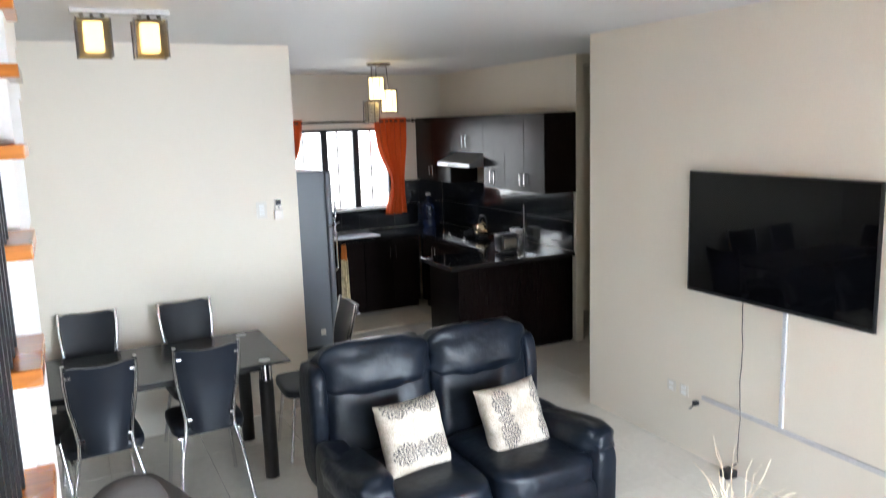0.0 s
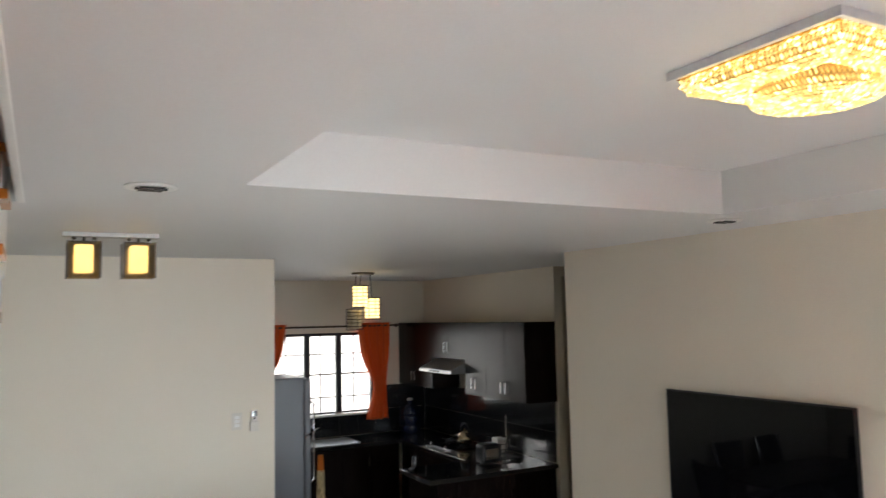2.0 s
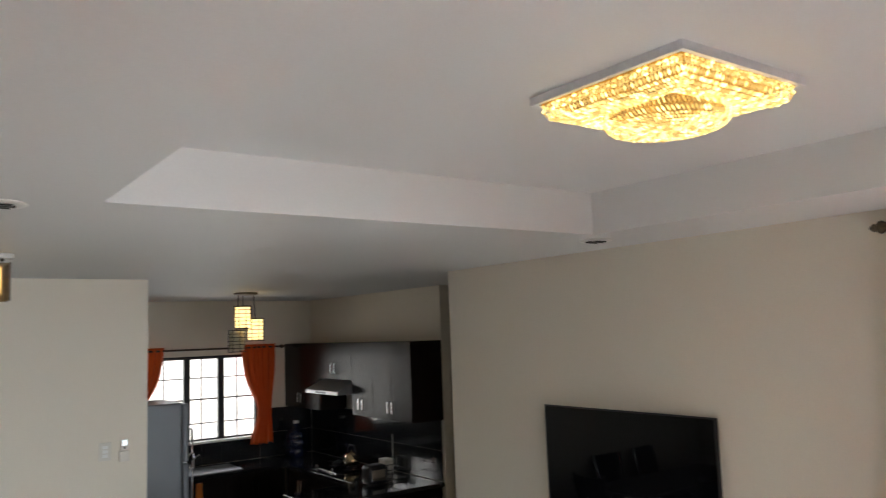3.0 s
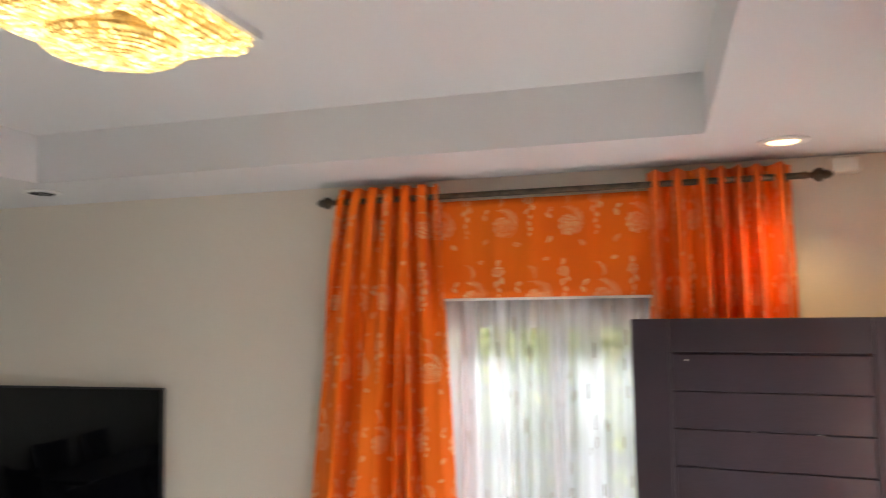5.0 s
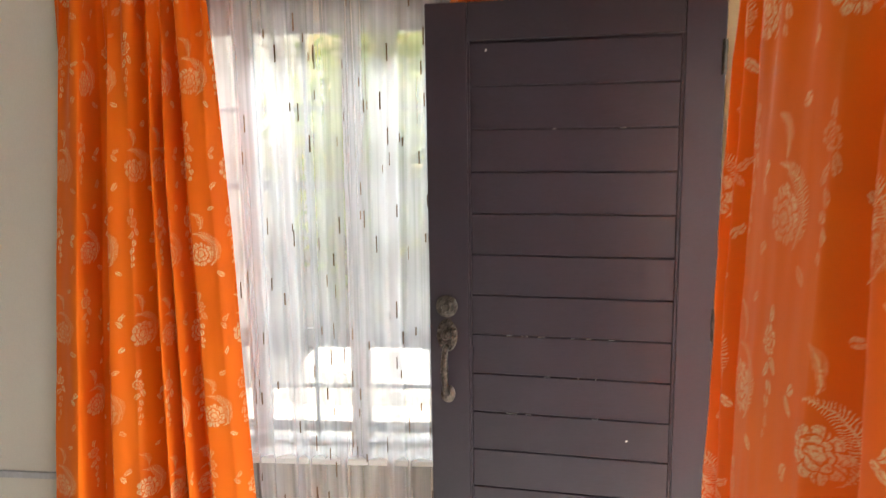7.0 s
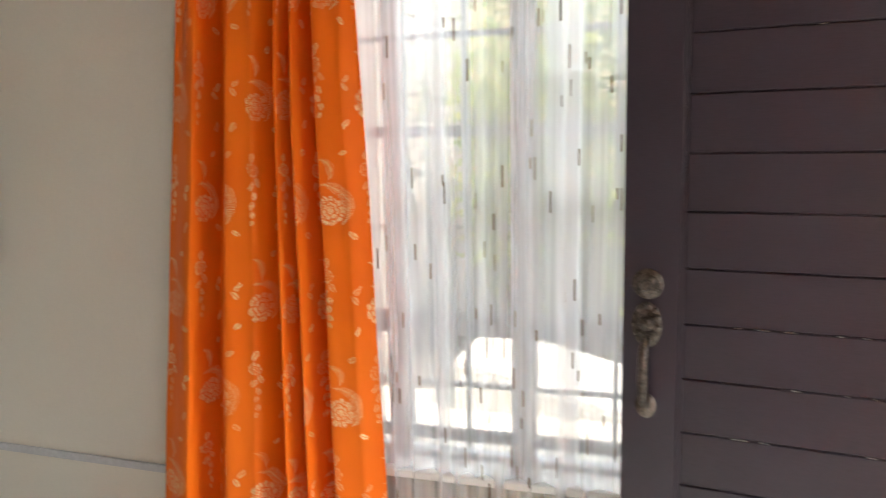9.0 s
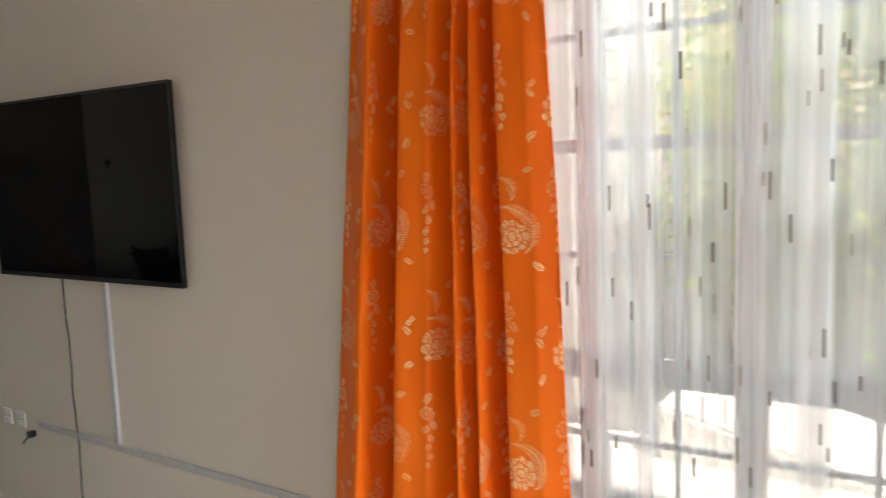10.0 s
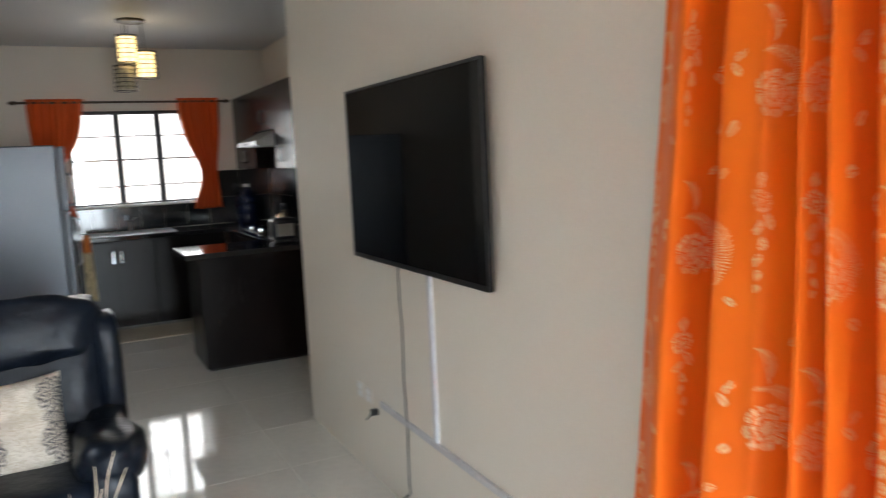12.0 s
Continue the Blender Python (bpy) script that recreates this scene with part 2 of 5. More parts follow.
def printed_cushion(name):
    """Cream linen with bands of dark ornamental medallions."""
    n = Nodes(name)
    sep = n.add("ShaderNodeSeparateXYZ")
    n.link(n.coord("UV"), sep.inputs[0])
    u, v = sep.outputs[0], sep.outputs[1]

    def medallion(cu, cv, ru, rv):
        x, y = n.math("DIVIDE", n.math("SUBTRACT", u, cu), ru), n.math("DIVIDE", n.math("SUBTRACT", v, cv), rv)
        r = n.math("SQRT", n.math("ADD", n.math("MULTIPLY", x, x), n.math("MULTIPLY", y, y)))
        a = n.math("ARCTAN2", y, x)
        rings = n.math("SINE", n.math("ADD", n.math("MULTIPLY", r, 17.0), n.math("MULTIPLY", n.math("COSINE", n.math("MULTIPLY", a, 10.0)), 2.6)))
        return n.math("MULTIPLY", n.step(rings, -0.45, 0.0), n.math("SUBTRACT", 1.0, n.step(r, 0.9, 1.0)))

    m = None
    for cu, cv in ((0.25, 0.3), (0.72, 0.3), (0.25, 0.92), (0.72, 0.92)):
        k = medallion(cu, cv, 0.21, 0.16)
        m = n.math("MAXIMUM", m, k) if m else k
    for cv in (0.3, 0.92):
        m = n.math("MAXIMUM", m, medallion(0.485, cv, 0.07, 0.13))
        m = n.math("MAXIMUM", m, medallion(0.97, cv, 0.07, 0.13))
    lines = n.math("SINE", n.math("ADD", n.math("MULTIPLY", n.noise(26.0, 3, n.stretch((1, 1, 1), "UV")), 26.0), n.math("MULTIPLY", u, 60.0)))
    pale = medallion(0.5, 0.63, 0.24, 0.13)
    wide, fine = n.noise(14.0, 3), n.noise(700.0, 2)
    col = n.mix(n.step(wide, 0.35, 0.65), (0.45, 0.39, 0.32), (0.58, 0.52, 0.44))
    col = n.mix(n.math("MULTIPLY", pale, 0.4), col, (0.42, 0.35, 0.25))
    col = n.mix(n.math("MULTIPLY", n.step(lines, 0.1, 0.7), 0.5), col, (0.30, 0.24, 0.17))
    m = n.math("MULTIPLY", m, n.step(n.noise(60.0, 2, n.stretch((1, 1, 1), "UV")), 0.32, 0.5))
    col = n.mix(n.math("MULTIPLY", m, 0.95), col, (0.014, 0.016, 0.028))
    n.set(Base_Color=col, Roughness=0.85)
    n.bump(fine, 0.4, 0.001)
    return n.mat


PAINT = surface("cream wall paint", (0.775, 0.708, 0.61), 0.55, grain=180, vary=0.02, broad=0.9, bump=0.06)
WHITE = surface("white ceiling paint", (0.73, 0.725, 0.725), 0.6, grain=150, vary=0.015, broad=0.7, bump=0.04)
TRIM = surface("white trim paint", (0.82, 0.81, 0.79), 0.4, grain=90, vary=0.03, bump=0.05)
TILE = surface("polished cream porcelain", (0.73, 0.69, 0.62), 0.07, grain=25, vary=0.03, broad=2.2, bump=0.0, pieces=0.03, coat=0.3, spec=0.6)
GROUT = surface("tile grout", (0.5, 0.46, 0.4), 0.8, vary=0.1)
WOOD = surface("varnished orange wood", (0.60, 0.20, 0.03), 0.28, grain=9, vary=0.16, broad=2.5, bump=0.04, stretch=(1, 9, 9), coat=0.5)
RAILWOOD = surface("varnished handrail wood", (0.70, 0.23, 0.03), 0.25, grain=7, vary=0.14, broad=2.5, bump=0.03, stretch=(9, 0.8, 3), coat=0.5)
IRON = surface("black painted steel", (0.022, 0.022, 0.025), 0.4, 0.3, grain=120, vary=0.2, bump=0.1)
DOORPAINT = surface("dark aubergine door paint", (0.027, 0.016, 0.0265), 0.45, grain=40, vary=0.14, broad=3.0, bump=0.12, stretch=(1, 1, 14), pieces=0.14)
BRONZE = surface("aged bronze", (0.13, 0.11, 0.095), 0.36, 0.9, grain=160, vary=0.4, broad=30, bump=0.5, dist=0.003)
RODMETAL = surface("antique brown rod metal", (0.11, 0.085, 0.06), 0.38, 0.75, grain=90, vary=0.3, broad=20, bump=0.2)
LEATHER = surface("black leather", (0.007, 0.0102, 0.0170), 0.34, grain=26, vary=0.2, broad=4, bump=0.5, dist=0.006, spec=0.19)
LEATHERETTE = surface("black chair leatherette", (0.010, 0.013, 0.021), 0.45, grain=240, vary=0.15, broad=5, bump=0.2)
CHROME = surface("chromed steel", (0.75, 0.75, 0.77), 0.13, 1.0, grain=60, vary=0.05, bump=0.0)
STEEL = surface("brushed stainless steel", (0.5, 0.5, 0.5), 0.46, 1.0, grain=80, vary=0.1, bump=0.05, stretch=(1, 18, 1))
BLACKGLASS = surface("black glass", (0.012, 0.012, 0.014), 0.05, grain=10, vary=0.1, bump=0.0, coat=0.4)
SMOKED = surface("smoked table glass", (0.03, 0.031, 0.034), 0.16, grain=8, vary=0.1, bump=0.0, spec=0.25)
SCREEN = surface("dark anti-glare screen", (0.003, 0.003, 0.004), 0.03, grain=8, vary=0.1, bump=0.0, spec=0.17)
BLACKWOOD = surface("black lacquered wood", (0.014, 0.012, 0.012), 0.3, grain=30, vary=0.25, bump=0.05, stretch=(6, 6, 0.6))
PLASTIC = surface("black plastic", (0.015, 0.015, 0.017), 0.3, grain=200, vary=0.1, bump=0.05)
IVORY = surface("ivory plastic", (0.70, 0.66, 0.60), 0.35, grain=90, vary=0.03, bump=0.0)
CABINET = surface("dark wenge laminate", (0.009, 0.0055, 0.005), 0.26, grain=16, vary=0.15, broad=0.6, bump=0.006, stretch=(8, 8, 0.5), coat=0.0, pieces=0.2, spec=0.16)
GRANITE = surface("black polished granite", (0.014, 0.014, 0.016), 0.08, grain=320, vary=0.4, broad=60, bump=0.0, coat=0.3)
SPLASH = surface("black glazed wall tile", (0.012, 0.013, 0.016), 0.12, grain=14, vary=0.2, bump=0.02, coat=0.4, pieces=0.3)
FRIDGE = surface("grey enamelled fridge steel", (0.18, 0.195, 0.22), 0.38, 0.35, grain=200, vary=0.05, broad=1.5, bump=0.03)
BROWNCLOTH = surface("dark brown upholstery", (0.06, 0.05, 0.045), 0.8, grain=300, vary=0.2, bump=0.4)
KCURTAIN = surface("plain orange kitchen curtain", (0.74, 0.105, 0.013), 0.7, grain=300, vary=0.08, bump=0.2)
TOWEL = surface("cream tea towel", (0.62, 0.5, 0.3), 0.9, grain=120, vary=0.3, broad=18, bump=0.5)
ORANGECLOTH = surface("orange towel cloth", (0.62, 0.17, 0.02), 0.9, grain=150, vary=0.2, bump=0.4)
TWIG = surface("pale bleached twig", (0.66, 0.55, 0.40), 0.7, grain=60, vary=0.15, bump=0.3)
POT = surface("dark brown glazed pot", (0.045, 0.024, 0.016), 0.25, grain=30, vary=0.3, bump=0.1)
DAMASK = damask("orange damask")
VOILEMAT = voile("white voile")
FLECK = surface("brown woven fleck", (0.16, 0.10, 0.06), 0.8, grain=300, vary=0.3)
CUSHION = printed_cushion("cream printed linen")
PANE = clear_glass("window glass")
SMOKEPANE = clear_glass("smoked amber glass", (0.74, 0.64, 0.44), 0.02, 0.2)
CRYSTAL = glow("lit crystal beads", (1.0, 0.76, 0.28), 1.25, (0.6, 0.38, 0.1), islands=0.9)
GOLD = surface("golden mirror tray", (0.45, 0.27, 0.06), 0.25, 1.0, vary=0.1, bump=0.0)
LAMPSHADE = glow("lit white glass shade", (1.0, 0.84, 0.58), 0.62)
PENDANTSHADE = glow("lit cream pendant shade", (1.0, 0.72, 0.28), 0.5)
SPOTGLOW = glow("lit downlight", (1.0, 0.66, 0.28), 0.9)
SHADEOFF = surface("unlit cream pendant shade", (0.6, 0.53, 0.38), 0.5, vary=0.05, bump=0.0)
WINFRAME = surface("white window frame paint", (0.72, 0.72, 0.74), 0.35, vary=0.05, bump=0.03)
BLOCK = surface("white painted garden block", (0.52, 0.5, 0.47), 0.8, grain=50, vary=0.12, broad=3, bump=0.5, pieces=0.1)
YELLOWHOUSE = surface("pale yellow stucco", (0.72, 0.55, 0.26), 0.85, grain=40, vary=0.1, bump=0.3)
CONCRETE = surface("pale sunlit concrete", (0.16, 0.155, 0.145), 0.85, grain=30, vary=0.15, broad=1.0, bump=0.3)
ROOFTILE = surface("brown roof sheet", (0.16, 0.08, 0.05), 0.7, grain=20, vary=0.2)
BARK = surface("shrub bark", (0.13, 0.09, 0.06), 0.9, grain=30, vary=0.3, bump=0.5)
BLUEPLASTIC = surface("blue water bottle plastic", (0.004, 0.009, 0.035), 0.25, vary=0.1, bump=0.0)


def leafmat(name):
    n = Nodes(name)
    geo = n.tree.nodes.new("ShaderNodeNewGeometry")
    col = n.mix(geo.outputs["Random Per Island"], (0.18, 0.29, 0.04), (0.50, 0.53, 0.12))
    n.set(Base_Color=col, Roughness=0.45)
    out = n.tree.nodes["Material Output"]
    tl = n.add("ShaderNodeBsdfTranslucent")
    n.link(col, tl.inputs["Color"])
    mixer = n.tree.nodes.new("ShaderNodeMixShader")
    mixer.inputs[0].default_value = 0.5
    n.link(n.shader.outputs[0], mixer.inputs[1])
    n.link(tl.outputs[0], mixer.inputs[2])
    n.link(mixer.outputs[0], out.inputs["Surface"])
    return n.mat


LEAF = leafmat("shrub leaves")


# ---- building helpers ----
def mesh_of(name, bm, material, smooth=False):
    me = bpy.data.meshes.new(name)
    if smooth:
        for f in bm.faces:
            f.smooth = True
    bm.to_mesh(me)
    bm.free()
    me.materials.append(material)
    return me


def part(name, bm, material, parent=None, label="", smooth=False):
    ob = new(name, mesh_of(name, bm, material, smooth))
    if smooth:
        ob.data.set_sharp_from_angle(angle=radians(50))
    ob.parent = parent
    if label:
        ob["label"] = label
    return ob


def thing(name, label, category, m=Matrix.Identity(4), group=""):
    ob = new(name)
    ob.empty_display_size = 0.1
    ob.matrix_basis = m
    return tagged(ob, label, category, group)


def structure(ob, label, category):
    return tagged(ob, label, category, kind="structure")


def cuboid(bm, x0, x1, y0, y1, z0, z1, bevel=0.0, seg=2, m=None):
    """A box into bm, with rounded edges; a proper solid with outward faces."""
    p = [(x, y, z) for z in (z0, z1) for y in (y0, y1) for x in (x0, x1)]
    v = [bm.verts.new(q) for q in p]
    fs = [bm.faces.new([v[i] for i in q]) for q in ((0, 2, 3, 1), (4, 5, 7, 6), (0, 1, 5, 4), (2, 6, 7, 3), (0, 4, 6, 2), (1, 3, 7, 5))]
    if bevel:
        es = {e for f in fs for e in f.edges}
        r = bmesh.ops.bevel(bm, geom=list(es), offset=bevel, segments=seg, profile=0.5, affect="EDGES")
        v = list({w for f in r["faces"] for w in f.verts} | {w for w in v if w.is_valid})
    if m:
        bmesh.ops.transform(bm, matrix=m, verts=v)
    return v


def one(x0, x1, y0, y1, z0, z1, bevel=0.0, seg=2):
    bm = bmesh.new()
    cuboid(bm, x0, x1, y0, y1, z0, z1, bevel, seg)
    return bm


def tube(bm, pts, r, n=8, closed=False, flat=1.0):
    """A round bar along a line of points; r one radius or one for each point."""
    pts = [Vector(p) for p in pts]
    rs = r if isinstance(r, (list, tuple)) else [r] * len(pts)
    rings, up = [], None
    for i, p in enumerate(pts):
        a, b = pts[i - 1] if (i or closed) else p, pts[(i + 1) % len(pts)] if (closed or i < len(pts) - 1) else p
        d = (b - a).normalized()
        if up is None:
            up = Vector((0, 0, 1)) if abs(d.z) < 0.9 else Vector((1, 0, 0))
        side = d.cross(up).normalized()
        up = side.cross(d).normalized()
        rings.append([bm.verts.new(p + rs[i] * (math.cos(t) * side + flat * math.sin(t) * up)) for t in (2 * math.pi * k / n for k in range(n))])
    last = len(rings) if closed else len(rings) - 1
    for i in range(last):
        a, b = rings[i], rings[(i + 1) % len(rings)]
        for k in range(n):
            bm.faces.new((a[k], a[(k + 1) % n], b[(k + 1) % n], b[k]))
    if not closed:
        bm.faces.new(rings[0][::-1])
        bm.faces.new(rings[-1])
    bmesh.ops.recalc_face_normals(bm, faces=bm.faces)
    return bm


def bar(pts, r, n=8, closed=False, flat=1.0):
    return tube(bmesh.new(), pts, r, n, closed, flat)


def lathe(bm, profile, n=20, m=None):
    """Turns (radius, height) pairs round the z axis."""
    rings = [[bm.verts.new((r * math.cos(2 * math.pi * k / n), r * math.sin(2 * math.pi * k / n), z)) for k in range(n)] for r, z in profile]
    for a, b in zip(rings, rings[1:]):
        for k in range(n):
            bm.faces.new((a[k], a[(k + 1) % n], b[(k + 1) % n], b[k]))
    bm.faces.new(rings[0][::-1])
    bm.faces.new(rings[-1])
    bmesh.ops.recalc_face_normals(bm, faces=bm.faces)
    if m:
        bmesh.ops.transform(bm, matrix=m, verts=[v for ring in rings for v in ring])
    return bm


def turned(profile, n=20, m=None):
    return lathe(bmesh.new(), profile, n, m)


def puff(bm, centre, half, e=0.35, n=28, m=None, wrinkle=0.0, uv=False):
    """A stuffed cushion: a box with very round edges and bulging sides."""
    def sp(c, k):
        return math.copysign(abs(c) ** k, c)
    rows = n // 2
    layer = bm.loops.layers.uv.verify() if uv else None
    grid = []
    for j in range(rows + 1):
        ph = -math.pi / 2 + math.pi * j / rows
        ring = []
        for i in range(n):
            th = 2 * math.pi * i / n
            q = Vector((sp(math.cos(ph), e) * sp(math.cos(th), e), sp(math.cos(ph), e) * sp(math.sin(th), e), sp(math.sin(ph), e)))
            if wrinkle:
                q *= 1 + wrinkle * noise.noise(Vector((q.x * 2.3 + centre[0] * 3, q.y * 2.3, q.z * 2.3 + centre[2])))
            ring.append(bm.verts.new(Vector(centre) + Vector((q.x * half[0], q.y * half[1], q.z * half[2]))))
        grid.append(ring)
    made = []
    for a, b in zip(grid, grid[1:]):
        for k in range(n):
            made.append(bm.faces.new((a[k], a[(k + 1) % n], b[(k + 1) % n], b[k])))
    if uv:
        for f in made:
            for lp in f.loops:
                d = lp.vert.co - Vector(centre)
                lp[layer].uv = (0.5 + d.x / half[0] / 2, 0.5 + d.z / half[2] / 2)
    verts = [v for ring in grid for v in ring]
    if m:
        bmesh.ops.transform(bm, matrix=m, verts=verts)
    bmesh.ops.remove_doubles(bm, verts=verts, dist=0.0004)
    return bm


def soft(centre, half, e=0.35, n=28, m=None, wrinkle=0.0, uv=False):
    return puff(bmesh.new(), centre, half, e, n, m, wrinkle, uv)


def wall_mesh(axis, a0, a1, u0, u1, z0, z1, holes=()):
    """A wall with thickness from a0 to a1 across its axis ('x' or 'y'), from u0 to u1 along it; holes (u0, u1, z0, z1) go through."""
    us = sorted({u0, u1, *(h for k in holes for h in k[:2])})
    zs = sorted({z0, z1, *(h for k in holes for h in k[2:])})
    bm = bmesh.new()
    solid = {}
    for i in range(len(us) - 1):
        for j in range(len(zs) - 1):
            cu, cz = (us[i] + us[i + 1]) / 2, (zs[j] + zs[j + 1]) / 2
            solid[i, j] = not any(h[0] < cu < h[1] and h[2] < cz < h[3] for h in holes)
    cache = {}

    def vert(u, a, z):
        if (u, a, z) not in cache:
            cache[u, a, z] = bm.verts.new((a, u, z) if axis == "x" else (u, a, z))
        return cache[u, a, z]
    for (i, j), s in solid.items():
        if not s:
            continue
        p, q, r, t = us[i], us[i + 1], zs[j], zs[j + 1]
        for a in (a0, a1):
            bm.faces.new([vert(*c) for c in ((p, a, r), (q, a, r), (q, a, t), (p, a, t))])
        for di, dj, e in ((-1, 0, ((p, r), (p, t))), (1, 0, ((q, r), (q, t))), (0, -1, ((p, r), (q, r))), (0, 1, ((p, t), (q, t)))):
            if not solid.get((i + di, j + dj), False):
                (ua, za), (ub, zb) = e
                bm.faces.new([vert(ua, a0, za), vert(ub, a0, zb), vert(ub, a1, zb), vert(ua, a1, za)])
    bmesh.ops.recalc_face_normals(bm, faces=bm.faces)
    return bm


def slab_mesh(z0, z1, x0, x1, y0, y1, holes=()):
    bm = wall_mesh("y", z0, z1, x0, x1, y0, y1, holes)
    for v in bm.verts:
        v.co = Vector((v.co.x, v.co.z, v.co.y))
    bmesh.ops.recalc_face_normals(bm, faces=bm.faces)
    return bm


def cloth(width, top, bottom, folds, depth, seed=0, taper=1.0, shift=0.0, nu=150, nz=40, waist=None, crisp=0.75, wild=0.0, hem=0.006):
    """A hanging pleated cloth in the plane of local x and z, with thickness; waist (z, width, x) ties it together."""
    rnd = random.Random(seed)
    amps = [rnd.uniform(0.75, 1.2) for _ in range(folds * 2 + 3)]
    cuts = [0.0]
    for k in range(folds * 2):
        cuts.append(cuts[-1] + rnd.uniform(0.45, 1.0) * rnd.choice((0.6, 1.0, 1.0, 1.7)))
    cuts = [c / cuts[-1] for c in cuts]
    phase = [rnd.uniform(-0.25, 0.25) for _ in range(folds * 2 + 3)]
    bm = bmesh.new()
    layer = bm.loops.layers.uv.verify()
    grid, uvs = [], {}
    for j in range(nz + 1):
        s = j / nz
        z = top + (bottom - top) * s
        row = []
        for i in range(nu + 1):
            u = i / nu
            w = width * (1 + (taper - 1) * s)
            x = (u - 0.5) * w + shift * s
            if waist:
                k = math.exp(-((z - waist[0]) / 0.28) ** 2)
                x = x * (1 - k) + k * ((u - 0.5) * waist[1] + waist[2])
            even = (u + 0.042 * math.sin(7 * u + seed) * math.sin(math.pi * u) * (1 + s)) * folds * 2
            q = next((c for c in range(folds * 2) if u <= cuts[c + 1]), folds * 2 - 1)
            loose = q + (u - cuts[q]) / (cuts[q + 1] - cuts[q])
            ease = min(1.0, 0.25 + 1.1 * s) * wild
            k = max(0.0, even * (1 - ease) + loose * ease)
            a = amps[int(k)] * (1 - (k % 1)) + amps[int(k) + 1] * (k % 1)
            f = phase[int(k)] * (1 - (k % 1)) + phase[int(k) + 1] * (k % 1)
            swell = (0.5 - 0.5 * math.cos(math.pi * (k + 0.3 * f * (1 + s)))) ** crisp
            y = depth * a * (1 - 2 * swell)
            y += depth * 0.35 * s * math.sin(2.1 * math.pi * u * folds * 0.5 + seed)
            x += 0.22 * depth * math.sin(math.pi * k + f) * (0.4 + s)
            y += 0.006 * noise.noise(Vector((x * 5, z * 3, seed)))
            p = Vector((x, y, z + (hem * math.sin(k * 2) if j == nz else 0)))
            row.append(bm.verts.new(p))
        grid.append(row)
    mid, run = grid[nz // 2], [seed * 0.13]
    for a, b in zip(mid, mid[1:]):
        run.append(run[-1] + math.hypot(b.co.x - a.co.x, b.co.y - a.co.y))
    for row in grid:
        for i, v in enumerate(row):
            uvs[v] = (run[i], v.co.z)
    for a, b in zip(grid, grid[1:]):
        for k in range(nu):
            f = bm.faces.new((a[k], b[k], b[k + 1], a[k + 1]))
            f.smooth = True
            for lp in f.loops:
                lp[layer].uv = uvs[lp.vert]
    return bm


def drape(top, bottom, left, right, folds, depth, panels, seed=0, nu=260, nz=60, back=0.0):
    """An eyelet curtain: even waves on the rod that fall into broad panels and deep folds.

    left and right give the edges at a share s of the drop; panels are (share of the width, depth) along the cloth."""
    def panel(u):
        for (ua, ya), (ub, yb) in zip(panels, panels[1:]):
            if u <= ub:
                f = (u - ua) / (ub - ua)
                return ya + (yb - ya) * (0.5 - 0.5 * math.cos(math.pi * f))
        return panels[-1][1]
    bm = bmesh.new()
    layer = bm.loops.layers.uv.verify()
    grid = []
    for j in range(nz + 1):
        s = j / nz
        z = top + (bottom - top) * s
        k = max(0.0, min(1.0, (s - 0.02) / 0.38))
        ease = k * k * (3 - 2 * k)
        row = []
        for i in range(nu + 1):
            u = i / nu
            drift = 0.016 * math.sin(3.1 * s + 5 * u + seed) * math.sin(math.pi * u)
            x = -left(s) + (left(s) + right(s)) * u
            wave = -depth * math.cos(2 * math.pi * folds * u)
            fall = panel(min(1.0, max(0.0, u + drift))) * (0.85 + 0.3 * s) + back * (1 - u) ** 2
            y = wave * (1 - ease) + fall * ease
            x += 0.25 * depth * math.sin(4 * math.pi * folds * u) * (1 - ease)
            y += 0.010 * noise.noise(Vector((x * 6, z * 2.2, seed))) + 0.0025 * noise.noise(Vector((x * 30, z * 14, seed + 3)))
            row.append(bm.verts.new((x, y, z)))
        grid.append(row)
    mid, run = grid[nz // 2], [seed * 0.13]
    for a, b in zip(mid, mid[1:]):
        run.append(run[-1] + math.hypot(b.co.x - a.co.x, b.co.y - a.co.y))
    for a, b in zip(grid, grid[1:]):
        for k in range(nu):
            f = bm.faces.new((a[k], b[k], b[k + 1], a[k + 1]))
            f.smooth = True
            for lp, i in zip(f.loops, (k, k, k + 1, k + 1)):
                lp[layer].uv = (run[i], lp.vert.co.z)
    return bm


def thicken(ob, t=0.003):
    mod = ob.modifiers.new("thickness", "SOLIDIFY")
    mod.thickness = t
    return ob

# ---- structure ----
H = 2.71          # ceiling
TVX = 3.42        # face of the wall with the television and the garden window
XL, XR = -1.0, 5.2
YF, YD = -1.1, 5.316   # front wall by the door; dining wall
YK = 8.35         # kitchen back wall
KX0, KX1 = 1.55, 4.30

floor = structure(part("floor", one(XL - 0.1, XR, YF - 0.2, YK + 0.1, -0.12, -0.012), GROUT), "polished cream porcelain tiled floor of living room and kitchen", "floor")

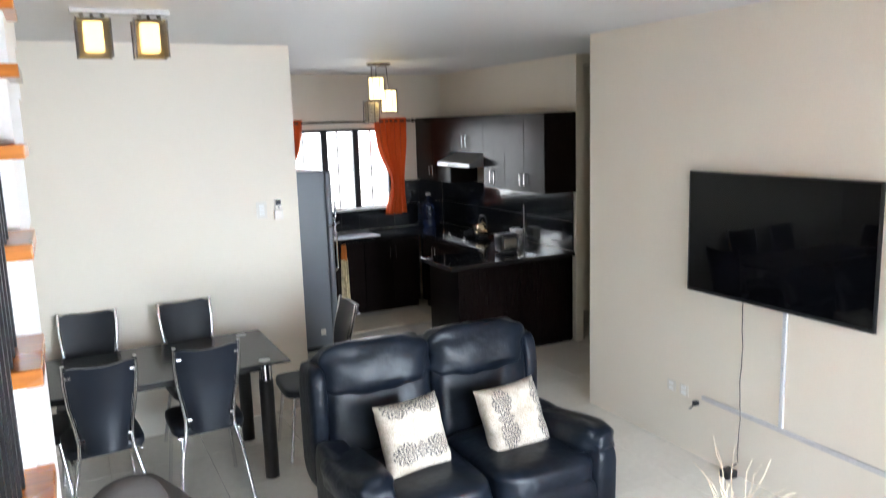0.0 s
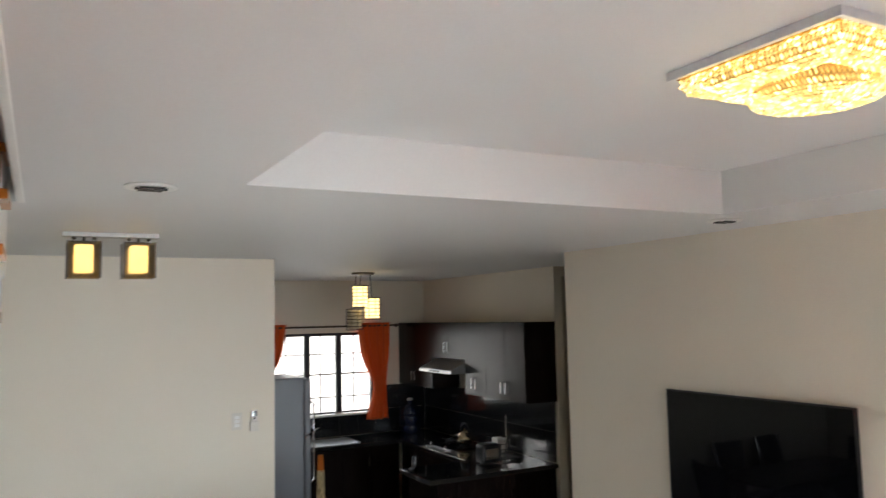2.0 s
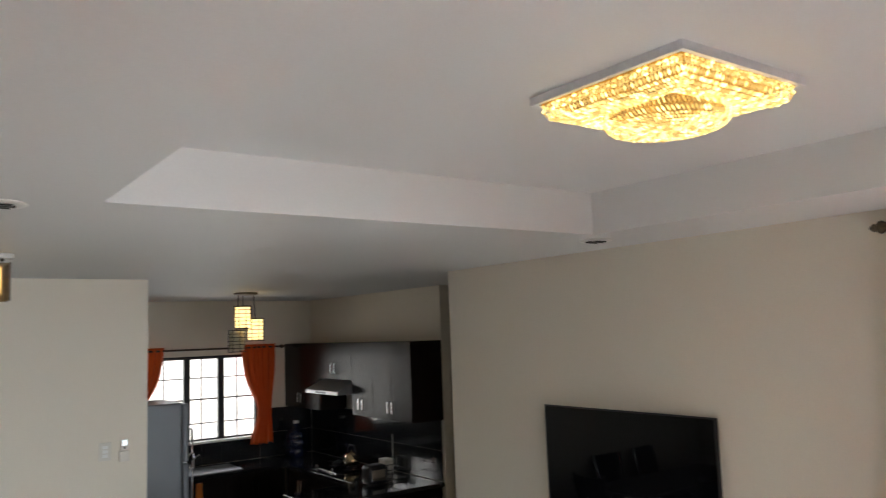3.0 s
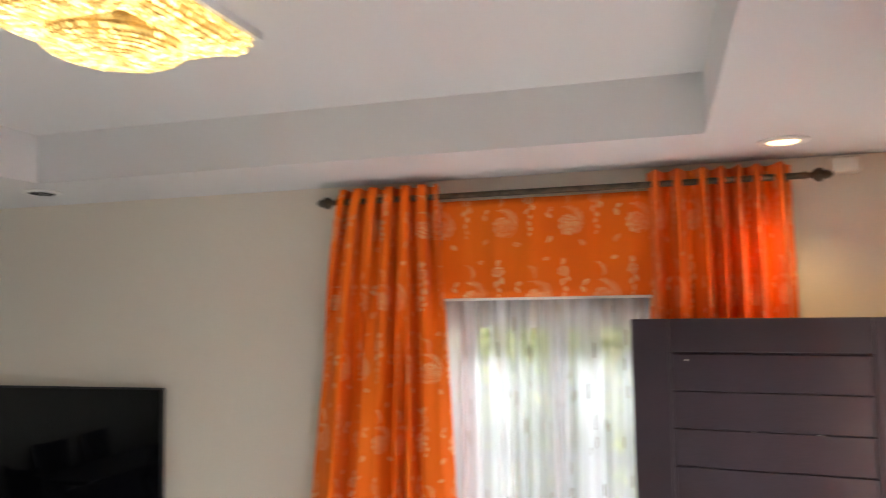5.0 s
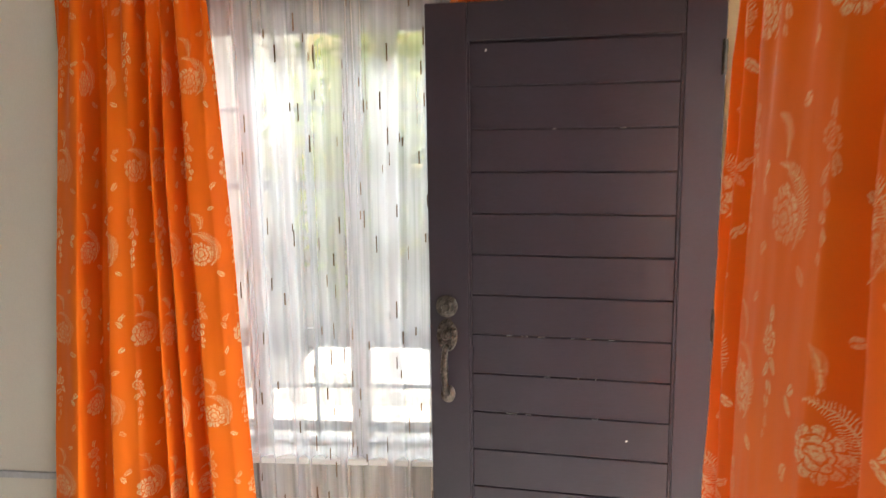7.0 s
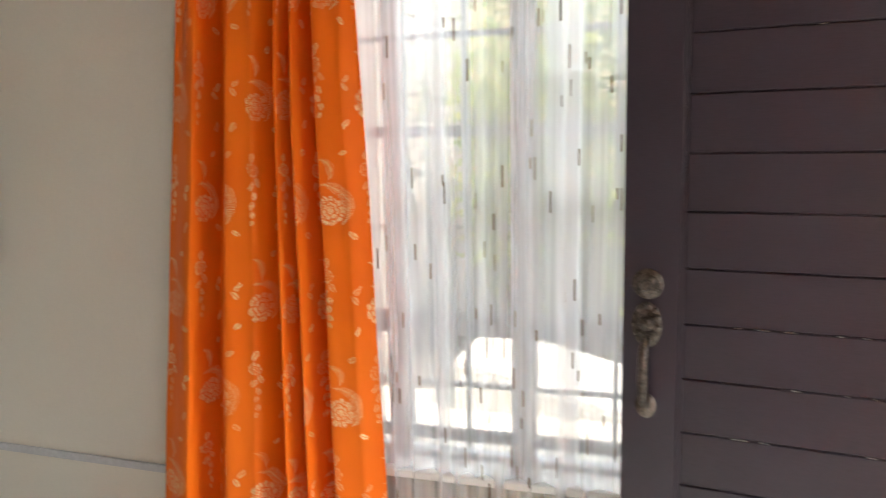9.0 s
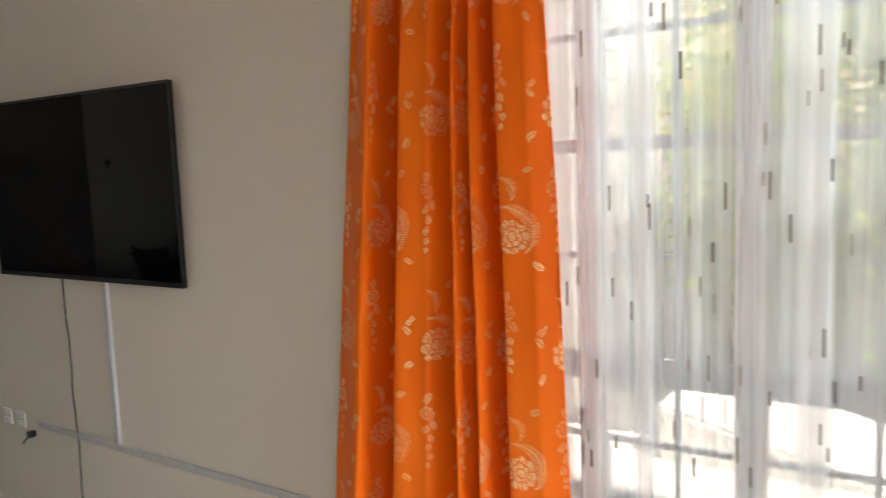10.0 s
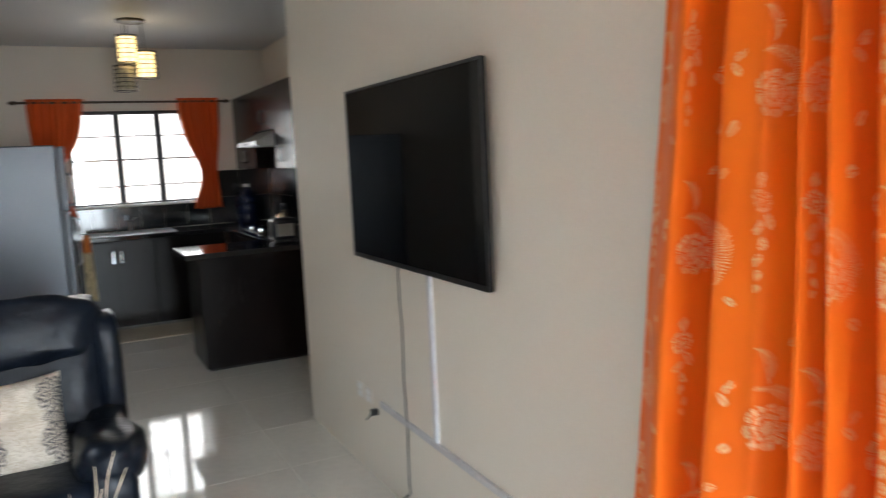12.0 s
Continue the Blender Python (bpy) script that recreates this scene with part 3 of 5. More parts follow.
WIN = (-0.62, 0.90, 0.48, 2.10)
structure(part("wall_east", wall_mesh("x", TVX, TVX + 0.16, YF - 0.15, 4.245, 0, H, [WIN]), PAINT), "cream painted wall behind the television, with garden window", "wall")
structure(part("wall_dining", wall_mesh("y", YD, YD + 0.14, XL, 1.56, 0, H), PAINT), "cream painted wall beside the dining table", "wall")
DOOR = (2.17, 3.05, 0.0, 2.12)
structure(part("wall_front_door", wall_mesh("y", YF - 0.16, YF, 2.12, TVX, 0, H, [DOOR]), PAINT), "cream painted front wall with the door opening", "wall")
FWIN = (0.35, 1.62, 0.55, 2.10)
structure(part("wall_front", wall_mesh("y", YF - 0.02, YF + 0.16, XL - 0.1, 2.12, 0, H, [FWIN]), PAINT), "cream painted front wall with curtained window", "wall")
structure(part("wall_west", wall_mesh("x", XL - 0.12, XL, YF + 0.16, YD + 0.14, 0, 5.2), PAINT), "cream painted wall along the stairs", "wall")
structure(part("wall_kitchen_west", wall_mesh("x", KX0 - 0.14, KX0, YD + 0.14, YK, 0, H), PAINT), "cream painted kitchen wall behind the fridge", "wall")
KWIN = (2.33, 3.62, 1.13, 2.09)
structure(part("wall_kitchen_north", wall_mesh("y", YK, YK + 0.15, KX0 - 0.14, KX1 + 0.08, 0, H, [KWIN]), PAINT), "cream painted kitchen wall with a barred window", "wall")
structure(part("wall_kitchen_east", wall_mesh("x", KX1, KX1 + 0.085, 5.585, YK, 0, H), PAINT), "cream painted kitchen wall behind the cupboards", "wall")
structure(part("wall_passage", wall_mesh("y", 6.5, 6.6, KX1 + 0.085, XR, 0, H), PAINT), "plain wall at the end of the side passage", "wall")
structure(part("wall_passage_east", wall_mesh("x", XR, XR + 0.1, 4.1, 6.6, 0, H), PAINT), "plain wall closing the side passage", "wall")
structure(part("wall_passage_south", wall_mesh("y", 4.1, 4.24, TVX + 0.16, XR, 0, H), PAINT), "plain wall behind the television wall", "wall")
structure(part("passage_lintel", one(KX1 + 0.087, XR, 5.587, 5.70, 2.62, H), PAINT), "painted beam over the side passage", "beam")

COF = (0.62, 2.84, -0.413, 2.257)
WELL = (XL, -0.055, -0.75, 2.905)
structure(part("ceiling", slab_mesh(H, 3.03, XL, XR + 0.1, YF - 0.16, YK + 0.15, [COF, WELL, (3.62, XR + 0.1, YF - 0.16, 4.1)]), WHITE), "white painted ceiling with a stepped tray recess", "ceiling")
structure(part("ceiling_recess", one(COF[0] - 0.01, COF[1] + 0.01, COF[2] - 0.01, COF[3] + 0.01, 2.915, 3.028), WHITE), "white raised panel of the tray ceiling", "ceiling")
# the floor above, closed round the stairwell
structure(part("wall_upstairs_north", wall_mesh("y", 3.6, 3.7, XL, 1.2, 3.03, 5.2, [(-0.85, -0.12, 3.40, 4.5)]), PAINT), "cream upstairs wall with a small window", "wall")
structure(part("wall_upstairs_east", wall_mesh("x", 1.2, 1.3, -1.2, 3.7, 3.03, 5.2), PAINT), "plain upstairs wall", "wall")
structure(part("wall_upstairs_south", wall_mesh("y", -1.2, -1.1, XL, 1.2, H, 5.2), PAINT), "plain upstairs wall over the landing", "wall")
structure(part("ceiling_upstairs", one(XL - 0.12, 1.3, -1.2, 3.7, 5.2, 5.3), WHITE), "white upstairs ceiling", "ceiling")
structure(part("stairwell_trim", one(-0.054, -0.03, -0.74, 2.9, H - 0.004, 3.045, 0.004), TRIM), "white edge board round the stairwell", "trim")
up_win = structure(part("window_3", wall_mesh("y", 3.62, 3.66, -0.85, -0.12, 3.40, 4.5, [(-0.81, -0.505, 3.45, 4.46), (-0.465, -0.16, 3.45, 4.46)]), IRON), "small upstairs window with a dark frame", "window")
part("window_sill", one(-0.88, -0.09, 3.56, 3.60, 3.37, 3.40, 0.004), IRON, up_win)

# unseen slabs, added in place of roof and eaves to keep the sun off the rooms
structure(part("roof", one(XL - 0.4, 3.85, -4.4, YK + 0.9, 3.06, 3.14), ROOFTILE), "flat brown slab over the house, added to keep the sun off", "roof")

# the added sun screen, carried on over the side passage
structure(part("roof_east", one(3.852, XR + 0.3, 4.0, YK + 0.9, 3.06, 3.14), ROOFTILE), "flat brown slab over the side passage, added to keep the sun off", "roof")

# ---- stairs ----
STEP, GOING, TREAD0, NOSE0 = 0.184, 0.219, 1.932, 1.452   # treads: rise, going, one tread's top and its nosing
LAND = TREAD0 - 7 * STEP + 0.01
staircase = structure(thing("staircase", "staircase with varnished orange wooden treads and white risers", "stairs"), "staircase with varnished orange wooden treads and white risers", "stairs")
for k in range(-6, 7):
    y, z = NOSE0 + k * GOING, TREAD0 + k * STEP
    part("tread", one(XL + 0.004, -0.062, y, y + 0.26, z - 0.031, z, 0.003), WOOD, staircase)
    part("riser", one(XL + 0.004, -0.09, y + 0.035, y + 0.035 + GOING, 0.0 if k < 3 else z - 0.6, z - 0.032), TRIM, staircase)
part("landing", one(XL + 0.004, 0.36, YF + 0.165, NOSE0 - 6 * GOING + 0.034, LAND - 0.05, LAND, 0.004), WOOD, staircase)
part("landing_base", one(XL + 0.004, 0.33, YF + 0.165, NOSE0 - 6 * GOING + 0.033, 0, LAND - 0.051), TRIM, staircase)
for k in range(3):
    x, z = 0.33 + 0.26 * k, LAND - LAND / 4 * (k + 1)
    part("tread", one(x + 0.002, x + 0.29, YF + 0.165, 0.12, z - 0.046, z, 0.004), WOOD, staircase)
    part("riser", one(x + 0.002, x + 0.26, YF + 0.165, 0.10, 0, z - 0.047), TRIM, staircase)

RX = -0.115
rail = structure(thing("stair_railing", "black steel stair railing with a varnished orange wooden handrail", "railing"), "black steel stair railing with a varnished orange wooden handrail", "railing")
SL = STEP / GOING
bm = bmesh.new()
y0, y1 = 0.30, 1.98
zn = lambda y: TREAD0 + (y - NOSE0) * SL
prof = [(-0.085, 0.0), (0.035, 0.0), (0.035, 0.055), (0.02, 0.075), (-0.07, 0.075), (-0.085, 0.055)]
ends = [[bm.verts.new((RX + p, y, zn(y) + 0.90 + q)) for p, q in prof] for y in (y0, y1)]
for k in range(6):
    bm.faces.new((ends[0][k], ends[0][(k + 1) % 6], ends[1][(k + 1) % 6], ends[1][k]))
bm.faces.new(ends[0])
bm.faces.new(ends[1][::-1])
bmesh.ops.recalc_face_normals(bm, faces=bm.faces)
part("handrail", bm, RAILWOOD, rail, "varnished orange wooden handrail")
bm = bmesh.new()
tube(bm, [(RX, y0, zn(y0) + 0.885), (RX, y1, zn(y1) + 0.885)], 0.014, 6)
part("top_rail", bm, IRON, rail)
for k in range(-5, 6):
    for q in (0.03, 0.105, 0.18):
        y = NOSE0 + k * GOING + q
        if y0 < y < 1.57:
            part("baluster", one(RX - 0.009, RX + 0.009, y - 0.009, y + 0.009, TREAD0 + k * STEP, zn(y) + 0.885), IRON, rail)

# ---- windows and door frames ----
def barred_window(name, label, axis, a, u0, u1, z0, z1, mull, bars, frame_mat, bar_mat, side, vbars=()):
    """Frame with mullions, one glass pane for each bay, and a steel grille outside; side: which way outside lies."""
    w = structure(thing(name, label, "window"), label, "window")

    def place(bm):
        if axis == "x":
            return bm
        for v in bm.verts:
            v.co = Vector((v.co.y, v.co.x, v.co.z))
        bmesh.ops.reverse_faces(bm, faces=bm.faces)
        return bm
    f = 0.035
    fr = part("window_frame", place(wall_mesh("x", a - 0.025, a + 0.025, u0, u1, z0, z1, [(p + f, q - f, z0 + f, z1 - f) for p, q in zip([u0] + mull, mull + [u1])])), frame_mat, w)
    for p, q in zip([u0] + mull, mull + [u1]):
        g = part("pane", place(one(a - 0.003, a + 0.003, p + f, q - f, z0 + f, z1 - f)), PANE, w)
        g.visible_shadow = False
    for z, t in bars:
        part("grille_bar", place(one(a + side * 0.07 - 0.008, a + side * 0.07 + 0.008, u0, u1, z - t / 2, z + t / 2)), bar_mat, w)
    for u in vbars:
        part("grille_bar", place(one(a + side * 0.07 - 0.007, a + side * 0.07 + 0.007, u - 0.007, u + 0.007, z0, z1)), bar_mat, w)
    part("window_sill", place(one(*((a - 0.15, a + 0.06) if side > 0 else (a - 0.06, a + 0.15)), u0, u1, z0 - 0.004, z0 + 0.02, 0.004)), TRIM, w)
    return w


barred_window("window_1", "white framed garden window with a steel grille outside", "x", 3.51, WIN[0], WIN[1], WIN[2], WIN[3],
              [-0.28, 0.165, 0.56], [(1.80, 0.018), (1.512, 0.035), (1.217, 0.014), (0.909, 0.075), (0.71, 0.014), (0.54, 0.04)], WINFRAME,
              surface("grey steel grille", (0.25, 0.24, 0.25), 0.5, 0.3), 1, [-0.1, 0.36, 0.72])
barred_window("window_2", "white framed front window with a steel grille", "y", -1.02, FWIN[0], FWIN[1], FWIN[2], FWIN[3],
              [0.98], [(1.5, 0.03), (0.9, 0.06)], WINFRAME, IRON, -1)
barred_window("window_4", "kitchen window with dark frame and glaring daylight", "y", YK + 0.06, KWIN[0], KWIN[1], KWIN[2], KWIN[3],
              [2.79, 3.18], [(1.33, 0.012), (1.60, 0.016), (1.84, 0.012)], IRON, IRON, 1, [2.56, 2.98, 3.4])

structure(part("door_frame", wall_mesh("y", YF - 0.14, YF + 0.012, DOOR[0] - 0.001, DOOR[1] + 0.001, 0, 2.121, [(DOOR[0] + 0.035, DOOR[1] - 0.035, 0, 2.085)]), DOORPAINT), "dark painted front door frame", "door frame")

# ---- front door, standing open ----
free, inner = Vector((3.166, -0.142)), Vector((3.06, -0.904))
along = (free - inner).normalized()
hinge = inner - along * 0.13
DW = (free - hinge).length
ang = math.degrees(math.atan2(along.y, along.x))
door = structure(thing("door_1", "dark aubergine wooden plank front door, standing open", "door", pose(hinge.x, hinge.y, 0.012, 0, 0, ang)), "dark aubergine wooden plank front door, standing open", "door")
# local x runs from the hinge to the free edge, +y faces the room
DH, TH = 2.093, 0.042
STH, STF, TOPR, BOTR = 0.114, 0.133, 0.118, 0.16
part("stile", one(0, STH, -TH, 0, 0, DH, 0.004), DOORPAINT, door)
part("stile", one(DW - STF, DW, -TH, 0, 0, DH, 0.004), DOORPAINT, door)
part("rail", one(STH + 0.001, DW - STF - 0.001, -TH, -0.001, DH - TOPR, DH, 0.003), DOORPAINT, door)
part("rail", one(STH + 0.001, DW - STF - 0.001, -TH, -0.001, 0, BOTR, 0.003), DOORPAINT, door)
part("backing", one(STH - 0.01, DW - STF + 0.01, -TH + 0.006, -0.018, BOTR - 0.01, DH - TOPR + 0.01), DOORPAINT, door)
PITCH = 0.1335
plank = mesh_of("plank", one(STH + 0.008, DW - STF - 0.008, -0.017, -0.007, 0.0013, PITCH - 0.0013, 0.0026, 1), DOORPAINT)
top = DH - TOPR - 0.006
k = 0
while top - (k + 1) * PITCH > BOTR - 0.06:
    p = new("plank", plank)
    p.parent, p.location = door, (0, 0, top - (k + 1) * PITCH)
    k += 1
for p0, p1 in ((STH + 0.0, STH + 0.008), (DW - STF - 0.008, DW - STF)):
    part("bead", one(p0, p1, -0.02, -0.004, BOTR, DH - TOPR, 0.002), DOORPAINT, door)

bm = bmesh.new()
chips = random.Random(6)
for s in range(16):
    row = chips.choice((2, 7, 7, 7, 8, 8, 9, 9))
    x, z = chips.uniform(STH + 0.1, DW - STF - 0.12), top - row * PITCH
    cuboid(bm, x, x + chips.uniform(0.004, 0.03), -0.0085, -0.0072, z - 0.0009, z + 0.0002)
for x, z in ((STH + 0.14, 0.70), (DW - STF - 0.06, 1.945)):
    puff(bm, (x, -0.0078, z), (0.006, 0.0012, 0.005), 1.0, 10)
tagged(part("paint_chip", bm, IVORY, door, "small white chips in the paint"), kind="stuff")
HX = DW - 0.06
lock = part("deadbolt", turned([(0.036, 0), (0.037, 0.004), (0.033, 0.009), (0.026, 0.011), (0.025, 0.018), (0.021, 0.021), (0.015, 0.022), (0.012, 0.029), (0.004, 0.030)], 22,
                               pose(HX, 0.001, 1.128, -90)), BRONZE, door, "ornate aged bronze deadbolt", True)
bm = bmesh.new()
lathe(bm, [(0.030, 0), (0.032, 0.006), (0.027, 0.011), (0.016, 0.013)], 20, Matrix.Translation((HX, 0.001, 1.03)) @ Matrix.Diagonal((1.1, 1, 1.75, 1)) @ pose(0, 0, 0, -90))
lathe(bm, [(0.020, 0.008), (0.017, 0.024), (0.010, 0.032)], 16, pose(HX, 0.001, 1.035, -90))
for s in range(14):
    t = 2 * math.pi * s / 14
    puff(bm, (HX + 0.029 * math.cos(t), 0.010, 1.03 + 0.046 * math.sin(t)), (0.007, 0.005, 0.008), 1.0, 8)
part("escutcheon", bm, BRONZE, door, "ornate aged bronze lock plate", True)
grip = [(HX, 0.018, 0.995), (HX, 0.045, 0.985), (HX, 0.056, 0.955), (HX, 0.055, 0.91), (HX, 0.048, 0.865), (HX, 0.036, 0.842), (HX, 0.012, 0.832)]
part("pull_handle", bar(grip, [0.010, 0.011, 0.012, 0.013, 0.011, 0.010, 0.009], 12), BRONZE, door, "curved aged bronze pull handle", True)
bm = turned([(0.024, 0), (0.025, 0.006), (0.019, 0.012), (0.006, 0.014)], 18, Matrix.Translation((HX, 0.001, 0.828)) @ Matrix.Diagonal((1, 1, 1.25, 1)) @ pose(0, 0, 0, -90))
part("handle_foot", bm, BRONZE, door, "", True)
for z in (0.25, 1.05, 1.85):
    part("hinge", bar([(0.004, 0.006, z), (0.004, 0.006, z + 0.1)], 0.007, 10), BRONZE, door)

# ---- curtains ----
def hang(name, label, m, *args, **kw):
    material = kw.pop("material", DAMASK)
    ob = part(name, kw["shape"] if "shape" in kw else cloth(*args, **kw), material)
    ob.matrix_basis = m
    thicken(ob)
    return tagged(ob, label, "curtain")


# local x runs along -y of the room on the television wall
TURN = pose(0, 0, 0, 0, 0, -90)
RODX, RODZ = 3.30, 2.622


def on_east(x, y):
    return Matrix.Translation((x, y, 0)) @ TURN


hang("curtain", "orange damask curtain with woven gold roses, gathered on a rod", on_east(RODX, 0.838),
     shape=drape(RODZ + 0.05, 0.03, lambda s: 0.2175 + 0.33 * s ** 0.75, lambda s: 0.2175 + 0.085 * s, 6, 0.045,
                 [(0, 0.04), (0.04, -0.04), (0.19, -0.075), (0.225, 0.06), (0.34, 0.075), (0.37, -0.065), (0.49, -0.04), (0.59, 0.055), (0.61, 0.055), (0.645, -0.06), (0.68, 0.03),
                  (0.73, -0.06), (0.765, 0.05), (0.80, 0.05), (0.83, -0.045), (0.93, -0.03), (1.0, 0.02)], seed=3, back=0.05))
hang("curtain", "orange damask curtain with woven gold roses, behind the open door", on_east(RODX, -0.475), 0.52, RODZ + 0.05, 0.03, 7, 0.05, seed=8, taper=1.08, nu=260, nz=46, wild=0.2)
hang("valance", "short flat orange damask valance with gold roses", on_east(RODX + 0.022, 0.2), 0.86, RODZ - 0.02, 2.195, 5, 0.005, seed=5, nu=120, nz=12, crisp=2.0, hem=0.0)
hang("sheer_curtain", "thin white voile curtain with brown flecks", on_east(RODX + 0.075, 0.16), 1.02, 2.52, 0.05, 13, 0.019, seed=11, nu=340, nz=30, wild=0.8, material=VOILEMAT)
tagged(bpy.data.objects["valance"], category="valance")
part("lining_edge", one(-0.43, 0.43, 0.006, 0.012, 2.184, 2.1965, 0.002), TRIM, bpy.data.objects["valance"], "narrow white lining edge")

# brown woven flecks scattered over the voile
rnd = random.Random(21)
bm = bmesh.new()
for s in range(150):
    y = rnd.uniform(-0.33, 0.65)
    z = rnd.uniform(0.25, 2.5)
    h, w = rnd.choice((0.03, 0.045, 0.06)), rnd.choice((0.0013, 0.0018, 0.0024))
    cuboid(bm, RODX + 0.052, RODX + 0.056, y - w, y + w, z, z + h)
flecks = part("fleck", bm, FLECK)
flecks.parent = bpy.data.objects["sheer_curtain"]
flecks.matrix_parent_inverse = on_east(RODX + 0.075, 0.16).inverted()
tagged(flecks, "short brown woven threads", kind="stuff")


def curtain_rod(label, m, length, r=0.0125, wallgap=0.12):
    """A pole along local x with turned finials and wall brackets behind it (+y)."""
    rod = thing("curtain_rod", label, "curtain rod", m)
    part("pole", bar([(-length / 2, 0, 0), (length / 2, 0, 0)], r, 12), RODMETAL, rod, smooth=True)
    k = r / 0.0125
    prof = [(0.013, 0), (0.018, 0.006), (0.011, 0.014), (0.009, 0.024), (0.019, 0.034), (0.027, 0.048), (0.026, 0.06), (0.014, 0.072), (0.018, 0.08), (0.011, 0.092), (0.003, 0.1)]
    prof = [(a * k, b * k) for a, b in prof]
    for s in (-1, 1):
        part("finial", turned(prof, 16, pose(s * length / 2, 0, 0, 0, s * 90)), RODMETAL, rod, "turned bronze finial", True)
        part("bracket", bar([(s * (length / 2 - 0.06), 0, -r), (s * (length / 2 - 0.06), wallgap, -r)], 0.008, 8), RODMETAL, rod)
    return rod


curtain_rod("antique brown curtain rod with turned finials", Matrix.Translation((RODX, 0.155, RODZ)) @ TURN, 1.86)

# front window, by the stairs
FY = -0.825
FACE = pose(0, 0, 0, 0, 0, 180)
hang("curtain", "orange damask curtain beside the front window", Matrix.Translation((1.79, FY, 0)) @ FACE, 
     shape=drape(2.67, 0.03, lambda s: 0.25 + 0.06 * math.sin(min(1.0, s / 0.3) * math.pi / 2) + 0.22 * s, lambda s: 0.25 + 0.055 * s, 6, 0.045,
                 [(0, 0.02), (0.05, -0.03), (0.11, 0.035), (0.17, -0.035), (0.23, 0.045), (0.30, -0.035), (0.45, -0.045), (0.72, -0.03), (0.82, 0.04), (0.9, -0.02), (1.0, 0.01)], seed=14))
hang("sheer_curtain", "thin white voile curtain over the front window", Matrix.Translation((0.95, FY - 0.055, 0)) @ FACE, 1.3, 2.56, 0.5, 18, 0.013, seed=15, nu=260, nz=10, material=VOILEMAT)
curtain_rod("antique brown curtain rod over the front window", Matrix.Translation((1.10, FY, 2.62)) @ FACE, 1.86, wallgap=0.11)

# ---- television wall ----
tv = thing("television", "large flat black television mounted on the wall", "television", pose(3.375, 2.617, 1.44))
# local: screen faces -x
part("housing", one(-0.006, 0.010, -0.598, 0.598, -0.36, 0.36, 0.004), PLASTIC, tv)
part("screen", one(-0.0085, -0.0065, -0.591, 0.591, -0.345, 0.353), SCREEN, tv, "glossy black screen")
part("bezel", wall_mesh("x", -0.0105, -0.0062, -0.6, 0.6, -0.362, 0.362, [(-0.59, 0.59, -0.344, 0.352)]), PLASTIC, tv)
part("rear_cover", one(0.0105, 0.040, -0.4, 0.4, -0.28, 0.16, 0.006), PLASTIC, tv)
part("wall_bracket", one(0.0405, 0.0445, -0.2, 0.2, -0.12, 0.12), IRON, tv)
part("edge_strip", one(-0.010, 0.004, -0.6025, -0.6005, -0.36, 0.36), IRON, tv, "thin dark metal edge")

bm = bmesh.new()
pts = [(3.408, 2.825 + 0.005 * math.sin(s * 0.7) + 0.002 * math.sin(s * 1.9), 1.08 - s * 0.045) for s in range(23)]
tagged(part("power_cable", tube(bm, pts, 0.0027, 6), PLASTIC), "thin black cable hanging below the television", "cable")
tr = thing("cable_trunking", "white plastic cable trunking running down and along the wall", "trunking")
part("duct", one(TVX - 0.016, TVX - 0.001, 2.532, 2.557, 0.408, 1.10, 0.003), surface("pale plastic trunking", (0.62, 0.62, 0.65), 0.4), tr)
part("duct", one(TVX - 0.014, TVX - 0.001, -1.92, 0, -0.014, 0.014, 0.003), surface("grey plastic trunking", (0.58, 0.56, 0.56), 0.4), tr).matrix_basis = pose(0, 3.12, 0.40, 0.7)
ad = thing("power_adapter", "small black power adapter on the floor", "adapter", pose(3.36, 2.85, 0))
part("body", one(-0.04, 0.04, -0.035, 0.035, 0.001, 0.05, 0.006), PLASTIC, ad)
part("plug_lead", bar([(0, 0, 0.05), (0.03, -0.01, 0.07), (0.045, -0.02, 0.085)], 0.004, 6), PLASTIC, ad)


def outlet(y, label):
    o = thing("wall_outlet", label, "outlet", pose(TVX, y, 0.40))
    part("plate", one(-0.009, -0.001, -0.037, 0.037, -0.036, 0.036, 0.003), IVORY, o)
    for z in (-0.017, 0.017):
        part("socket", one(-0.011, -0.0092, -0.02, 0.02, z - 0.012, z + 0.012, 0.002), TRIM, o)
    return o


outlet(3.385, "ivory plastic double wall outlet above the floor")
outlet(3.275, "ivory plastic wall outlet with a black plug in it")
pg = thing("power_plug", "black plug pushed into the wall outlet", "plug", pose(3.405, 3.15, 0.36))
part("body", one(-0.032, 0.002, -0.015, 0.015, -0.016, 0.012, 0.005), PLASTIC, pg)
part("lead", bar([(-0.03, 0, -0.01), (-0.05, 0.012, -0.035), (-0.04, 0.03, -0.04)], 0.004, 6), PLASTIC, pg)
sen = thing("alarm_sensor", "small cream plastic sensor box in the corner under the ceiling", "sensor", pose(TVX, -0.93, 2.655))
part("body", one(-0.06, -0.001, -0.055, 0.05, -0.02, 0.04, 0.006), PAINT, sen)
part("bracket", bar([(-0.03, 0.06, 0.0), (-0.03, 0.075, -0.01), (-0.03, 0.075, -0.07)], 0.004, 6), IVORY, sen)

